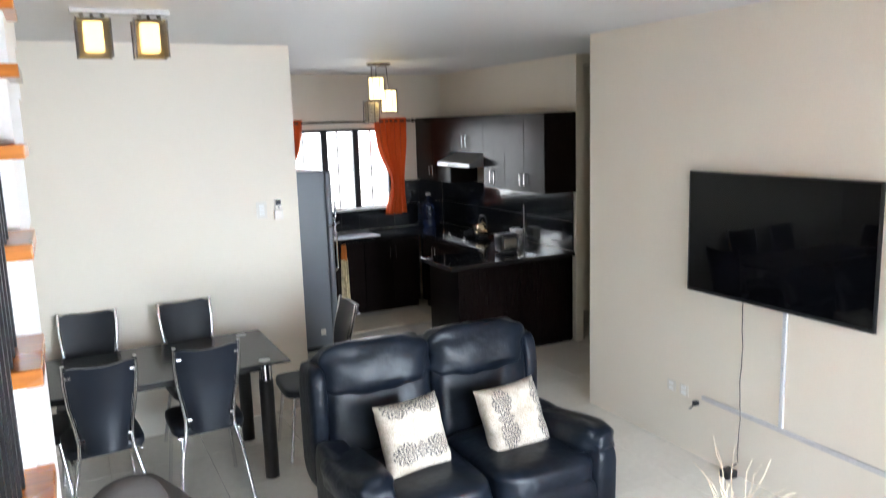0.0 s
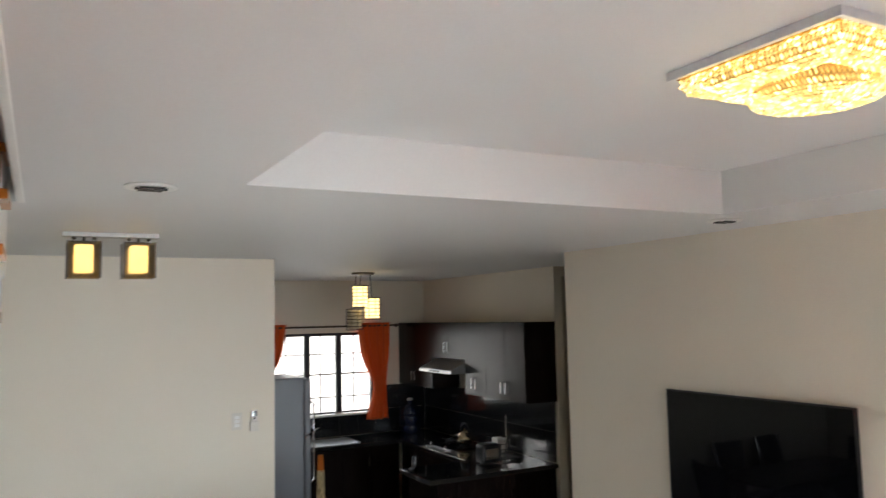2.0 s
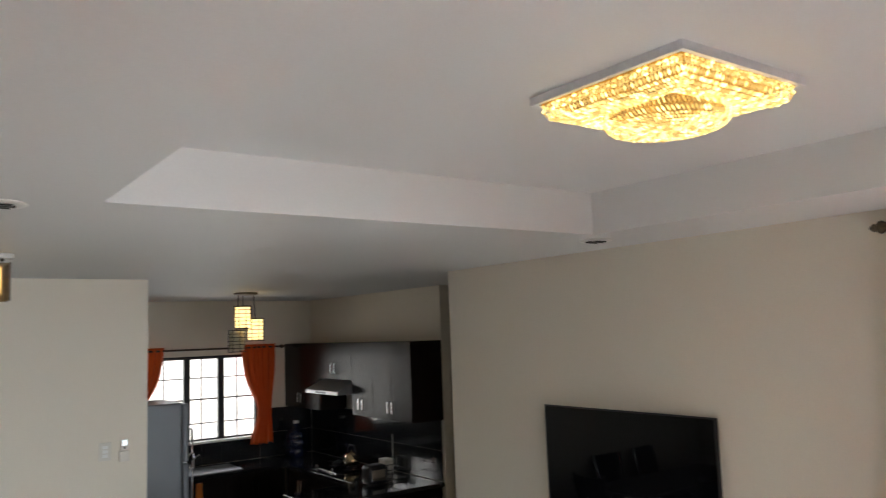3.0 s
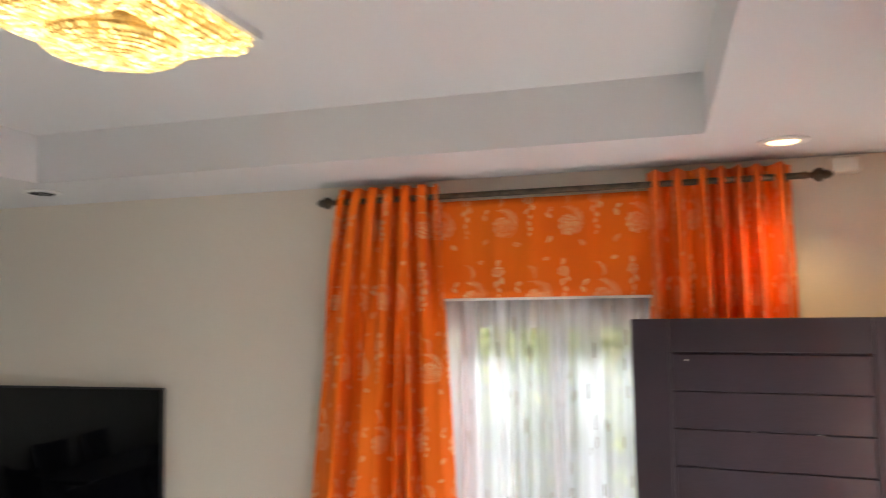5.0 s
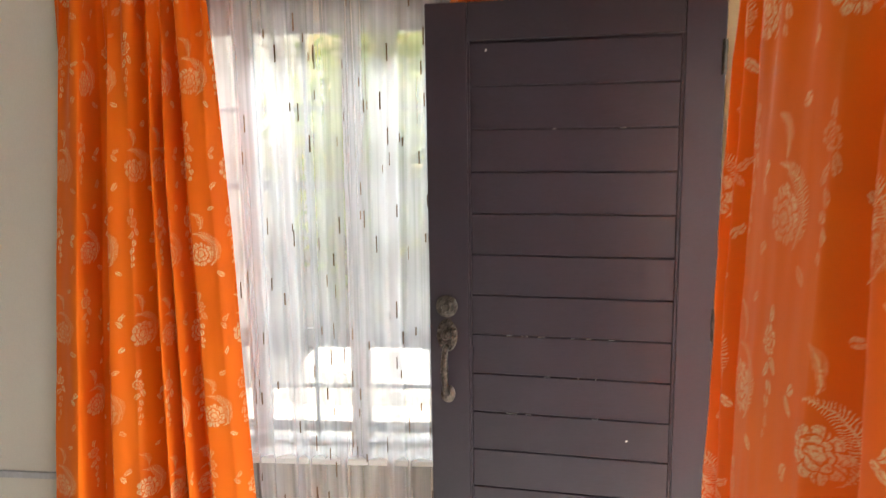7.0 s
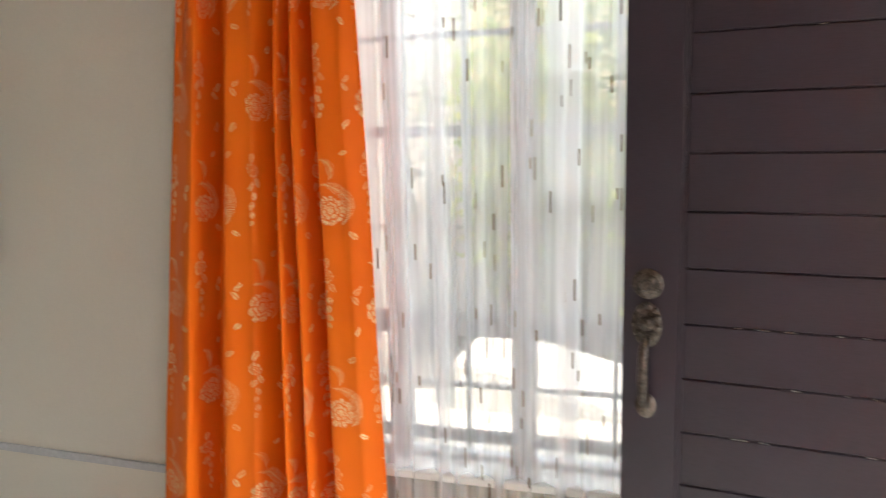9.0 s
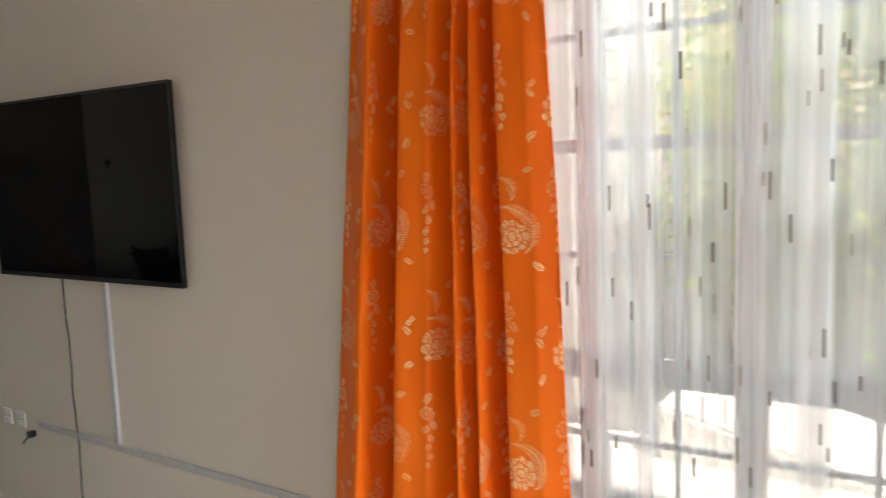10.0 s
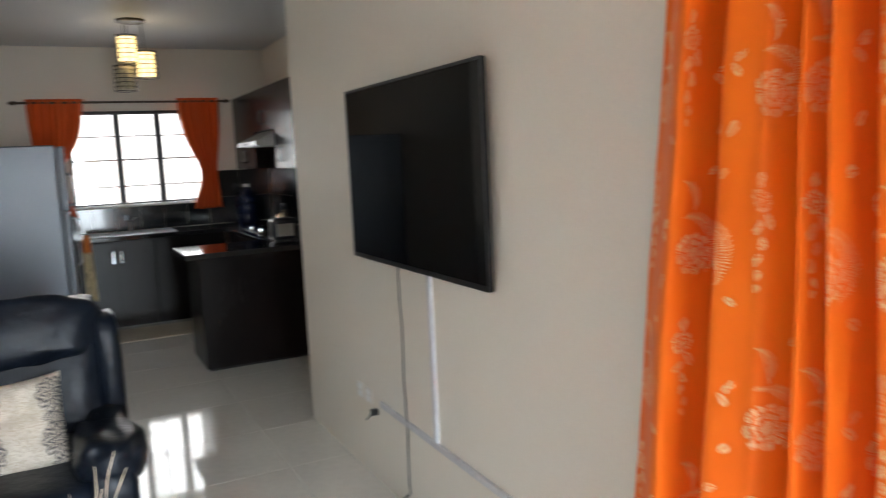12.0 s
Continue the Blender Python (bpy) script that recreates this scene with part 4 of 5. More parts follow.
# ---- ceiling lamps ----
def downlight(x, y, lit):
    d = thing("downlight", "recessed round downlight, " + ("lit" if lit else "unlit with a dark louvre"), "downlight", pose(x, y, H), group="downlights")
    part("rim", turned([(0.052, -0.001), (0.083, -0.001), (0.085, -0.004), (0.08, -0.008), (0.06, -0.009), (0.052, -0.006)], 28), TRIM, d, smooth=True)
    part("bulb", turned([(0.051, -0.001), (0.05, -0.008), (0.001, -0.012)], 20), SPOTGLOW if lit else STEEL, d)
    if not lit:
        for q in (-0.03, 0.0, 0.03):
            part("louvre", one(-0.05 + abs(q) * 0.4, 0.05 - abs(q) * 0.4, q - 0.006, q + 0.006, -0.0135, -0.0065), IRON, d)
    return d


downlight(3.05, -0.675, True)
spot = lamp("downlight_beam", "SPOT", look((3.05, -0.675, H - 0.02), (3.25, -0.72, 0)), 4.0, (1.0, 0.68, 0.34))
spot.data.spot_size, spot.data.spot_blend, spot.data.shadow_soft_size = radians(110), 0.8, 0.04
downlight(3.03, 2.416, False)
downlight(0.343, 2.39, False)

ch = thing("chandelier", "square flush ceiling chandelier with glowing golden crystal strands", "chandelier", pose(1.80, 1.01, 2.915))
part("base_plate", slab_mesh(-0.024, -0.001, -0.266, 0.266, -0.257, 0.257, [(-0.252, 0.252, -0.242, 0.242)]), WINFRAME, ch, "pale enamelled base frame")
part("tray", one(-0.25, 0.25, -0.24, 0.24, -0.024, -0.0165, 0.002), GOLD, ch, "golden mirror tray")


def bead(bm, p, q, r):
    """A long cut crystal between two points."""
    p, q = Vector(p), Vector(q)
    d = (q - p).normalized()
    s = d.cross(Vector((0, 0, 1))).normalized() * r
    t = Vector((0, 0, r))
    mid = p.lerp(q, 0.5)
    ring = [bm.verts.new(mid + v) for v in (s, t, -s, -t)]
    a, b = bm.verts.new(p), bm.verts.new(q)
    for k in range(4):
        bm.faces.new((ring[k], ring[(k + 1) % 4], a))
        bm.faces.new((ring[(k + 1) % 4], ring[k], b))


def strand(bm, points, size, g):
    """A chain of cut crystals along a line of points, bead by bead."""
    pts = [Vector(p) for p in points]
    for a, b in zip(pts, pts[1:]):
        n = max(1, round((b - a).length / 0.02))
        for i in range(n):
            lift = Vector((0, 0, g.uniform(-0.0012, 0.0012)))
            bead(bm, a.lerp(b, i / n) + lift, a.lerp(b, (i + 0.95) / n) + lift, size)


rnd = random.Random(4)
bm = bmesh.new()
for side in range(4):
    turn = pose(0, 0, 0, 0, 0, 90 * side)
    for i in range(38):
        w = -0.236 + 0.472 * (i + 0.5) / 38
        line = [(w, -0.236, -0.026), (w * 1.0, -0.238, -0.046), (w * 0.99, -0.228, -0.064), (w * 0.9 + 0.012, -0.19, -0.072), (w * 0.62 + 0.02, -0.13, -0.070)]
        strand(bm, [turn @ Vector(p) for p in line], 0.0046, rnd)
    for drop in (0.028, 0.044):
        strand(bm, [turn @ Vector((-0.24, -0.241, -drop)), turn @ Vector((0.24, -0.241, -drop))], 0.005, rnd)
tagged(part("crystal_tier", bm, CRYSTAL, ch, "glowing crystal strands draped in a square"), kind="stuff")
bm = bmesh.new()
for i in range(84):
    a = 2 * math.pi * i / 84
    line = [(0.166, 0.0, -0.072), (0.168, 0.05, -0.094), (0.160, 0.12, -0.111), (0.125, 0.25, -0.120), (0.08, 0.42, -0.126)] + ([(0.035, 0.6, -0.130)] if i % 2 else [])
    strand(bm, [(r * math.cos(a + t), r * math.sin(a + t), z) for r, t, z in line], 0.0044, rnd)
strand(bm, [(0.03 * math.cos(t), 0.03 * math.sin(t), -0.13) for t in (0, 1.26, 2.51, 3.77, 5.03, 6.28)], 0.008, rnd)
tagged(part("crystal_drum", bm, CRYSTAL, ch, "glowing crystal strands gathered in a round drum"), kind="stuff")
bm = bmesh.new()
tube(bm, [(0.172 * math.cos(2 * math.pi * s / 40), 0.172 * math.sin(2 * math.pi * s / 40), -0.058) for s in range(40)], 0.003, 6, True)
part("drum_ring", bm, CHROME, ch)

dl = thing("ceiling_lamp", "dark metal dining ceiling lamp with two lit square glass shades", "ceiling lamp", pose(0.335, 3.85, H))
part("base_bar", one(-0.22, 0.22, -0.035, 0.035, -0.024, -0.001, 0.003), STEEL, dl, "brushed steel ceiling bar")
for s in (-0.125, 0.125):
    part("stem", bar([(s, 0, -0.024), (s, 0, -0.06)], 0.008, 10), BRONZE, dl)
    part("cross_arm", one(s - 0.06, s + 0.06, -0.008, 0.008, -0.052, -0.042, 0.002), BRONZE, dl)
    part("cap", one(s - 0.05, s + 0.05, -0.05, 0.05, -0.061, -0.0525, 0.002), BRONZE, dl)
    for q in (-0.045, 0.045):
        part("knob", turned([(0.007, -0.04), (0.011, -0.034), (0.011, -0.028), (0.006, -0.0245)], 10, pose(s + q, -0.022, 0)), BRONZE, dl, smooth=True)
    sh = part("inner_shade", one(s - 0.043, s + 0.043, -0.043, 0.043, -0.20, -0.062, 0.012, 3), LAMPSHADE, dl, "lit white ribbed glass", True)
    for q in range(9):
        part("rib", one(s - 0.042 + q * 0.0095, s - 0.038 + q * 0.0095, -0.0458, -0.0432, -0.19, -0.07), LAMPSHADE, sh)
    for dx, dy, wx, wy in ((0, -0.072, 0.07, 0.002), (0, 0.072, 0.07, 0.002), (-0.072, 0, 0.002, 0.07), (0.072, 0, 0.002, 0.07)):
        part("glass_panel", one(s + dx - wx, s + dx + wx, dy - wy, dy + wy, -0.225, -0.05), SMOKEPANE, dl, "smoked amber glass")
    for dx in (-0.073, 0.073):
        for dy in (-0.073, 0.073):
            part("corner_post", one(s + dx - 0.004, s + dx + 0.004, dy - 0.004, dy + 0.004, -0.227, -0.048), BRONZE, dl)

pd = thing("pendant_lamp", "cluster of three caged pendant lamps, two of them lit", "pendant lamp", pose(2.857, 6.79, H))
part("ceiling_plate", turned([(0.115, -0.001), (0.115, -0.018), (0.1, -0.024), (0.01, -0.024)], 28), RODMETAL, pd, smooth=True)
for dx, dy, z0, z1, lit in ((-0.04, -0.02, -0.13, -0.345, True), (0.095, 0.0, -0.25, -0.465, True), (-0.07, 0.06, -0.36, -0.565, False)):
    part("cord", bar([(dx * 0.8, dy * 0.8, -0.02), (dx, dy, z0)], 0.004, 6), PLASTIC, pd)
    part("shade", turned([(0.066, z1 + 0.012), (0.07, z1 + 0.016), (0.07, z0 - 0.014), (0.066, z0 - 0.01)], 24, Matrix.Translation((dx, dy, 0))), PENDANTSHADE if lit else SHADEOFF, pd, "lit cream cylinder" if lit else "unlit cream cylinder", True)
    for q in range(7):
        z = z1 + (z0 - z1) * q / 6
        part("cage_ring", bar([(dx + 0.084 * math.cos(2 * math.pi * s / 24), dy + 0.084 * math.sin(2 * math.pi * s / 24), z) for s in range(24)], 0.003, 5, True), IRON, pd)
    for s in range(8):
        t = 2 * math.pi * s / 8
        part("cage_rod", bar([(dx + 0.084 * math.cos(t), dy + 0.084 * math.sin(t), z0), (dx + 0.084 * math.cos(t), dy + 0.084 * math.sin(t), z1)], 0.0028, 5), IRON, pd)
    part("cage_top", bar([(dx - 0.084, dy, z0), (dx + 0.084, dy, z0)], 0.004, 5), IRON, pd)

# ---- dining wall fittings ----
sw = thing("light_switch", "ivory plastic light switch on the dining wall", "light switch", pose(1.285, YD, 1.545))
part("plate", one(-0.038, 0.038, -0.009, -0.001, -0.06, 0.06, 0.003), IVORY, sw)
for q in (-0.028, 0.0, 0.028):
    part("rocker", one(-0.018, 0.018, -0.013, -0.0092, q - 0.011, q + 0.011, 0.002), TRIM, sw)
rc = thing("remote_control", "white remote control in a holder on the dining wall", "remote control", pose(1.405, YD, 1.545))
part("holder", one(-0.032, 0.032, -0.03, -0.001, -0.075, -0.005, 0.004), IVORY, rc)
part("body", one(-0.024, 0.024, -0.026, -0.006, -0.004, 0.075, 0.004), IVORY, rc)
part("display", one(-0.018, 0.018, -0.0285, -0.0265, 0.03, 0.066), BLACKGLASS, rc, "dark display")
part("button", one(-0.008, 0.008, -0.0285, -0.0265, 0.008, 0.022), PLASTIC, rc)

# ---- dining set ----
tb = thing("dining_table", "rectangular dining table with smoked black glass top", "dining table", pose(0.43, 4.585, 0))
part("tabletop", one(-0.92, 0.70, -0.405, 0.405, 0.738, 0.75, 0.004), SMOKED, tb, "smoked black glass")
part("frame", slab_mesh(0.69, 0.72, -0.82, 0.60, -0.33, 0.33, [(-0.79, 0.57, -0.30, 0.30)]), BLACKWOOD, tb)
for sx in (-0.78, 0.56):
    for sy in (-0.325, 0.325):
        leg = part("leg", turned([(0.041, 0.006), (0.043, 0.012), (0.043, 0.63), (0.04, 0.632)], 18, pose(sx, sy, 0)), BLACKWOOD, tb, smooth=True)
        part("collar", turned([(0.038, 0.632), (0.038, 0.736), (0.05, 0.737)], 18, pose(sx, sy, 0)), CHROME, leg, "chrome collar", True)
        part("foot", turned([(0.044, 0.0), (0.044, 0.006)], 18, pose(sx, sy, 0)), CHROME, leg)
        part("glass_disc", turned([(0.036, 0.7505), (0.035, 0.753)], 18, pose(sx, sy, 0)), STEEL, tb, "round steel fixing disc")


def dining_chair():
    """Faces -y; the back stands at +y."""
    c = thing("dining_chair", "black leatherette dining chair with tubular chrome frame", "dining chair", group="chairs round the table")
    part("seat", soft((0, -0.02, 0.455), (0.205, 0.205, 0.032), 0.32, 28), LEATHERETTE, c, smooth=True)
    bm = bmesh.new()
    nx, nz = 10, 12
    front, rear = [], []
    for side, store in ((0, front), (1, rear)):
        for j in range(nz + 1):
            s = j / nz
            z = 0.465 + 0.51 * s
            w = 0.106 + 0.057 * math.sin(math.pi / 2 * min(1.0, s * 1.1)) ** 1.3
            row = []
            for i in range(nx + 1):
                u = -1 + 2 * i / nx
                y = 0.185 + 0.085 * s + 0.03 * math.sin(math.pi * s) * -1 + 0.028 * (1 - u * u) + (0.028 if side else 0) * (1 - 0.5 * abs(u) ** 6)
                row.append(bm.verts.new((u * w, y, z - 0.022 * (1 - u * u) * s - 0.02 * abs(u) ** 8 * s ** 6)))
            store.append(row)
    for store, flip in ((front, False), (rear, True)):
        for a, b in zip(store, store[1:]):
            for i in range(nx):
                q = (a[i], a[i + 1], b[i + 1], b[i])
                bm.faces.new(q[::-1] if flip else q)
    rim = lambda g: g[0] + [r[-1] for r in g[1:]] + g[-1][-2::-1] + [r[0] for r in g[-2:0:-1]]
    ra, rb = rim(front), rim(rear)
    for i in range(len(ra)):
        bm.faces.new((ra[i], rb[i], rb[(i + 1) % len(ra)], ra[(i + 1) % len(ra)]))
    bmesh.ops.recalc_face_normals(bm, faces=bm.faces)
    part("backrest", bm, LEATHERETTE, c, smooth=True)
    for s in (-1, 1):
        part("back_leg", bar([(s * 0.205, 0.25, 0.004), (s * 0.168, 0.20, 0.30), (s * 0.136, 0.185, 0.44), (s * 0.130, 0.188, 0.52), (s * 0.142, 0.196, 0.62), (s * 0.163, 0.215, 0.74), (s * 0.173, 0.245, 0.87), (s * 0.172, 0.268, 0.975)], 0.0115, 10), CHROME, c, smooth=True)
        part("front_leg", bar([(s * 0.20, -0.215, 0.004), (s * 0.178, -0.185, 0.25), (s * 0.165, -0.165, 0.425)], 0.0115, 10), CHROME, c, smooth=True)
        part("side_rail", bar([(s * 0.165, -0.165, 0.42), (s * 0.173, 0.185, 0.425)], 0.009, 8), CHROME, c)
        for z, y in ((0.545, 0.222), (0.915, 0.288)):
            part("clip", one(s * (z * 0.1 + 0.062) - 0.014, s * (z * 0.1 + 0.062) + 0.014, y - 0.012, y + 0.012, z - 0.008, z + 0.008, 0.003), CHROME, c)
    return c


base = dining_chair()
base.matrix_basis = pose(0.065, 4.27, 0, 0, 0, 180 + 4)
copy_thing(base, pose(0.62, 4.29, 0, 0, 0, 180 + 1))
copy_thing(base, pose(0.05, 4.97, 0, 0, 0, -4))
copy_thing(base, pose(0.70, 4.94, 0, 0, 0, 5))
copy_thing(base, pose(1.37, 4.56, 0, 0, 0, -93))
copy_thing(base, pose(-0.31, 4.57, 0, 0, 0, 88))


# ---- living room ----
sofa = thing("sofa", "two-seat black leather recliner sofa with puffed headrests", "sofa", pose(1.687, 3.12, 0, 0, 0, -1.5))
# faces -y, 1.42 wide
part("base", one(-0.58, 0.58, -0.36, 0.50, 0.03, 0.30, 0.03, 3), LEATHER, sofa, smooth=True)
for s in (-1, 1):
    part("seat_cushion", soft((s * 0.29, -0.13, 0.375), (0.287, 0.34, 0.115), 0.33, 40, None, 0.05), LEATHER, sofa, smooth=True)
    part("foot_panel", soft((s * 0.285, -0.41, 0.215), (0.275, 0.075, 0.17), 0.35, 32, None, 0.05), LEATHER, sofa, smooth=True)
    tilt = pose(s * 0.303, 0.29, 0.465, -13)
    part("back_cushion", soft((0, 0.02, 0.16), (0.298, 0.125, 0.25), 0.4, 44, tilt, 0.09), LEATHER, sofa, smooth=True)
    part("headrest", soft((0, -0.005, 0.405), (0.308, 0.13, 0.145), 0.5, 52, tilt, 0.12), LEATHER, sofa, "puffed leather headrest", True)
    part("back_wing", soft((s * 0.63, 0.40, 0.585), (0.05, 0.14, 0.33), 0.45, 28, None, 0.04), LEATHER, sofa, smooth=True)
    arm = part("armrest", soft((s * 0.60, -0.08, 0.285), (0.078, 0.40, 0.275), 0.3, 36, None, 0.04), LEATHER, sofa, smooth=True)
    part("arm_pad", soft((s * 0.597, -0.14, 0.54), (0.122, 0.32, 0.085), 0.6, 52, pose(0, -0.14, 0.575, -9, s * 7) @ pose(0, 0.14, -0.54), 0.11), LEATHER, arm, "puffed leather arm pad", True)
    for q in (-0.09, 0.0, 0.09):
        part("seam", bar([(0, -0.113, 0.30), (0, -0.128, 0.36)], 0.003, 5), LEATHER, sofa).matrix_basis = tilt @ pose(q, 0, 0)
part("rear_panel", soft((0, 0.50, 0.52), (0.60, 0.06, 0.42), 0.25, 32), LEATHER, sofa, smooth=True)
for sx in (-0.55, 0.55):
    for sy in (-0.3, 0.42):
        part("foot", turned([(0.025, 0.0), (0.03, 0.035)], 12, pose(sx, sy, 0)), PLASTIC, sofa)


def cushion(x, y, z, yaw, lean, roll, label):
    """A square pillow, thick in the middle and drawn out to its corners."""
    n, s = 26, 0.178
    bm = bmesh.new()
    layer = bm.loops.layers.uv.verify()
    made = {}
    for side in (-1, 1):
        for i in range(n + 1):
            for j in range(n + 1):
                u, v = -1 + 2 * i / n, -1 + 2 * j / n
                edge = i in (0, n) or j in (0, n)
                if edge and side == 1:
                    made[side, i, j] = made[-1, i, j]
                    continue
                pull = 1 - 0.07 * (1 - abs(v) ** 2) * abs(u) ** 3, 1 - 0.07 * (1 - abs(u) ** 2) * abs(v) ** 3
                t = 0.085 * ((1 - u ** 4) * (1 - v ** 4)) ** 0.55 * (1 + 0.25 * noise.noise(Vector((u * 2 + x, v * 2, side))))
                made[side, i, j] = bm.verts.new((u * s * pull[0], side * t, v * s * pull[1]))
        for i in range(n):
            for j in range(n):
                q = [(i, j), (i + 1, j), (i + 1, j + 1), (i, j + 1)]
                f = bm.faces.new([made[side, a, b] for a, b in (q if side < 0 else q[::-1])])
                for lp, (a, b) in zip(f.loops, q if side < 0 else q[::-1]):
                    lp[layer].uv = (a / n, b / n)
    ob = part("throw_pillow", bm, CUSHION, smooth=True)
    ob.matrix_basis = pose(x, y, z, lean, 0, yaw) @ pose(0, 0, 0, 0, roll, 0)
    return tagged(ob, label, "pillow")


cushion(1.40, 3.02, 0.64, 6, -22, -1, "cream linen throw pillow with dark medallion bands, on the sofa")
cushion(1.975, 3.03, 0.61, -4, -24, 85, "cream linen throw pillow with a dark medallion column, on the sofa")

# brown tub chair by the stairs
tc = thing("armchair", "dark brown upholstered tub armchair with a rounded back", "armchair", pose(0.01, 3.21, 0, 0, 0, 200))
part("seat", soft((0, -0.05, 0.36), (0.27, 0.29, 0.10), 0.4, 28), BROWNCLOTH, tc, smooth=True)
part("body", soft((0, 0.02, 0.17), (0.29, 0.30, 0.15), 0.35, 28), BROWNCLOTH, tc, smooth=True)
part("backrest", soft((0, 0.27, 0.52), (0.185, 0.09, 0.25), 0.85, 30), BROWNCLOTH, tc, smooth=True)
for s in (-1, 1):
    part("arm", soft((s * 0.27, 0.02, 0.40), (0.06, 0.27, 0.16), 0.5, 24), BROWNCLOTH, tc, smooth=True)
    for q in (-0.22, 0.24):
        part("leg", turned([(0.018, 0), (0.022, 0.05)], 10, pose(s * 0.22, q, 0)), BLACKWOOD, tc)

# coffee table with a pot of twigs
ct = thing("coffee_table", "low coffee table with smoked glass top", "coffee table", pose(1.98, 1.86, 0))
part("tabletop", one(-0.45, 0.45, -0.28, 0.28, 0.40, 0.412, 0.004), SMOKED, ct)
part("shelf", one(-0.36, 0.36, -0.2, 0.2, 0.16, 0.175, 0.003), BLACKWOOD, ct)
for sx in (-0.38, 0.38):
    for sy in (-0.22, 0.22):
        part("leg", turned([(0.028, 0.0), (0.028, 0.398), (0.03, 0.3995)], 14, pose(sx, sy, 0)), CHROME, ct, smooth=True)
vase = thing("vase", "dark brown pot holding bleached bare twigs", "vase", pose(2.16, 1.75, 0.412))
part("pot", turned([(0.05, 0), (0.062, 0.01), (0.075, 0.08), (0.07, 0.15), (0.062, 0.185), (0.068, 0.195), (0.058, 0.195), (0.052, 0.17), (0.01, 0.16)], 24), POT, vase, smooth=True)
rnd = random.Random(9)
for s in range(26):
    a, lean = rnd.uniform(0, 2 * math.pi), rnd.uniform(0.03, 0.21)
    h = rnd.uniform(0.09, 0.24)
    pts, x, y = [], 0.03 * math.cos(a), 0.03 * math.sin(a)
    for q in range(6):
        f = q / 5
        pts.append((x + lean * f ** 1.3 * math.cos(a) + rnd.uniform(-0.008, 0.008), y + lean * f ** 1.3 * math.sin(a) + rnd.uniform(-0.008, 0.008), 0.16 + (h + 0.03) * f))
    part("twig", bar(pts, [0.0026, 0.0024, 0.0022, 0.0019, 0.0016, 0.0011], 5), TWIG, vase)
tray = thing("serving_tray", "black tray with raised rim on the coffee table", "tray", pose(2.02, 1.98, 0.412, 0, 0, 12))
part("base", one(-0.15, 0.15, -0.1, 0.1, 0.001, 0.01, 0.002), PLASTIC, tray)
for x0, x1, y0, y1 in ((-0.15, 0.15, -0.1, -0.092), (-0.15, 0.15, 0.092, 0.1), (-0.15, -0.142, -0.0915, 0.0915), (0.142, 0.15, -0.0915, 0.0915)):
    part("rim", one(x0, x1, y0, y1, 0.0102, 0.05, 0.002), PLASTIC, tray)

# ---- kitchen ----
KF = 7.74    # front of the cupboards under the window
CF = 3.68    # front of the cupboards along the east wall
CT = 0.88


def base_unit(name_label, x0, x1, y0, y1, face, handles):
    """A floor cupboard; face: which side its doors are on ('-y' or '-x')."""
    u = thing("base_cabinet", name_label, "cabinet", pose((x0 + x1) / 2, (y0 + y1) / 2, 0), group="kitchen base cabinets")
    w, d = (x1 - x0) / 2, (y1 - y0) / 2
    part("body", one(-w + 0.002, w - 0.002, -d + 0.02, d, 0.08, CT - 0.045) if face == "-y" else one(-w + 0.02, w, -d + 0.002, d - 0.002, 0.08, CT - 0.045), CABINET, u)
    part("plinth", one(-w + 0.002, w - 0.002, -d + 0.06, d, 0.0, 0.079) if face == "-y" else one(-w + 0.06, w, -d + 0.002, d - 0.002, 0, 0.079), CABINET, u)
    half = w if face == "-y" else d
    for s in (-1, 1):
        a, b = sorted((s * 0.002, s * (half - 0.003)))
        if face == "-y":
            dr = part("door", one(a, b, -d, -d + 0.0185, 0.09, CT - 0.05, 0.002), CABINET, u)
            if handles:
                part("handle", bar([(s * 0.035, -d - 0.001, 0.62), (s * 0.035, -d - 0.028, 0.63), (s * 0.035, -d - 0.028, 0.74), (s * 0.035, -d - 0.001, 0.75)], 0.005, 6), CHROME, dr, "chrome bow handle")
        else:
            dr = part("door", one(-w, -w + 0.0185, a, b, 0.09, CT - 0.05, 0.002), CABINET, u)
            if handles:
                part("handle", bar([(-w - 0.001, s * 0.035, 0.62), (-w - 0.028, s * 0.035, 0.63), (-w - 0.028, s * 0.035, 0.74), (-w - 0.001, s * 0.035, 0.75)], 0.005, 6), CHROME, dr, "chrome bow handle")
    return u


for x0, x1 in ((2.30, 2.98), (2.98, 3.66)):
    base_unit("dark wenge kitchen base cabinet under the window", x0, x1, KF, YK - 0.002, "-y", True)
for y0, y1 in ((6.23, 6.98), (6.98, 7.73)):
    base_unit("dark wenge kitchen base cabinet beside the hob", CF, KX1 - 0.002, y0, y1, "-x", True)
ct2 = structure(part("worktop", one(2.29, KX1 - 0.002, KF - 0.02, YK - 0.002, CT - 0.04, CT, 0.004), GRANITE), "black polished granite worktop with sink", "worktop")
structure(part("worktop_east", one(CF - 0.02, KX1 - 0.002, 6.225, KF - 0.022, CT - 0.04, CT, 0.004), GRANITE), "black polished granite worktop with hob", "worktop")
pen = thing("kitchen_peninsula", "dark wenge peninsula counter with black granite top", "counter", pose(3.65, 5.93, 0))
part("body", one(-0.60, 0.64, -0.30, 0.275, 0.02, CT - 0.041, 0.003), CABINET, pen)
part("plinth", one(-0.58, 0.64, -0.28, 0.26, 0, 0.019), BLACKWOOD, pen)
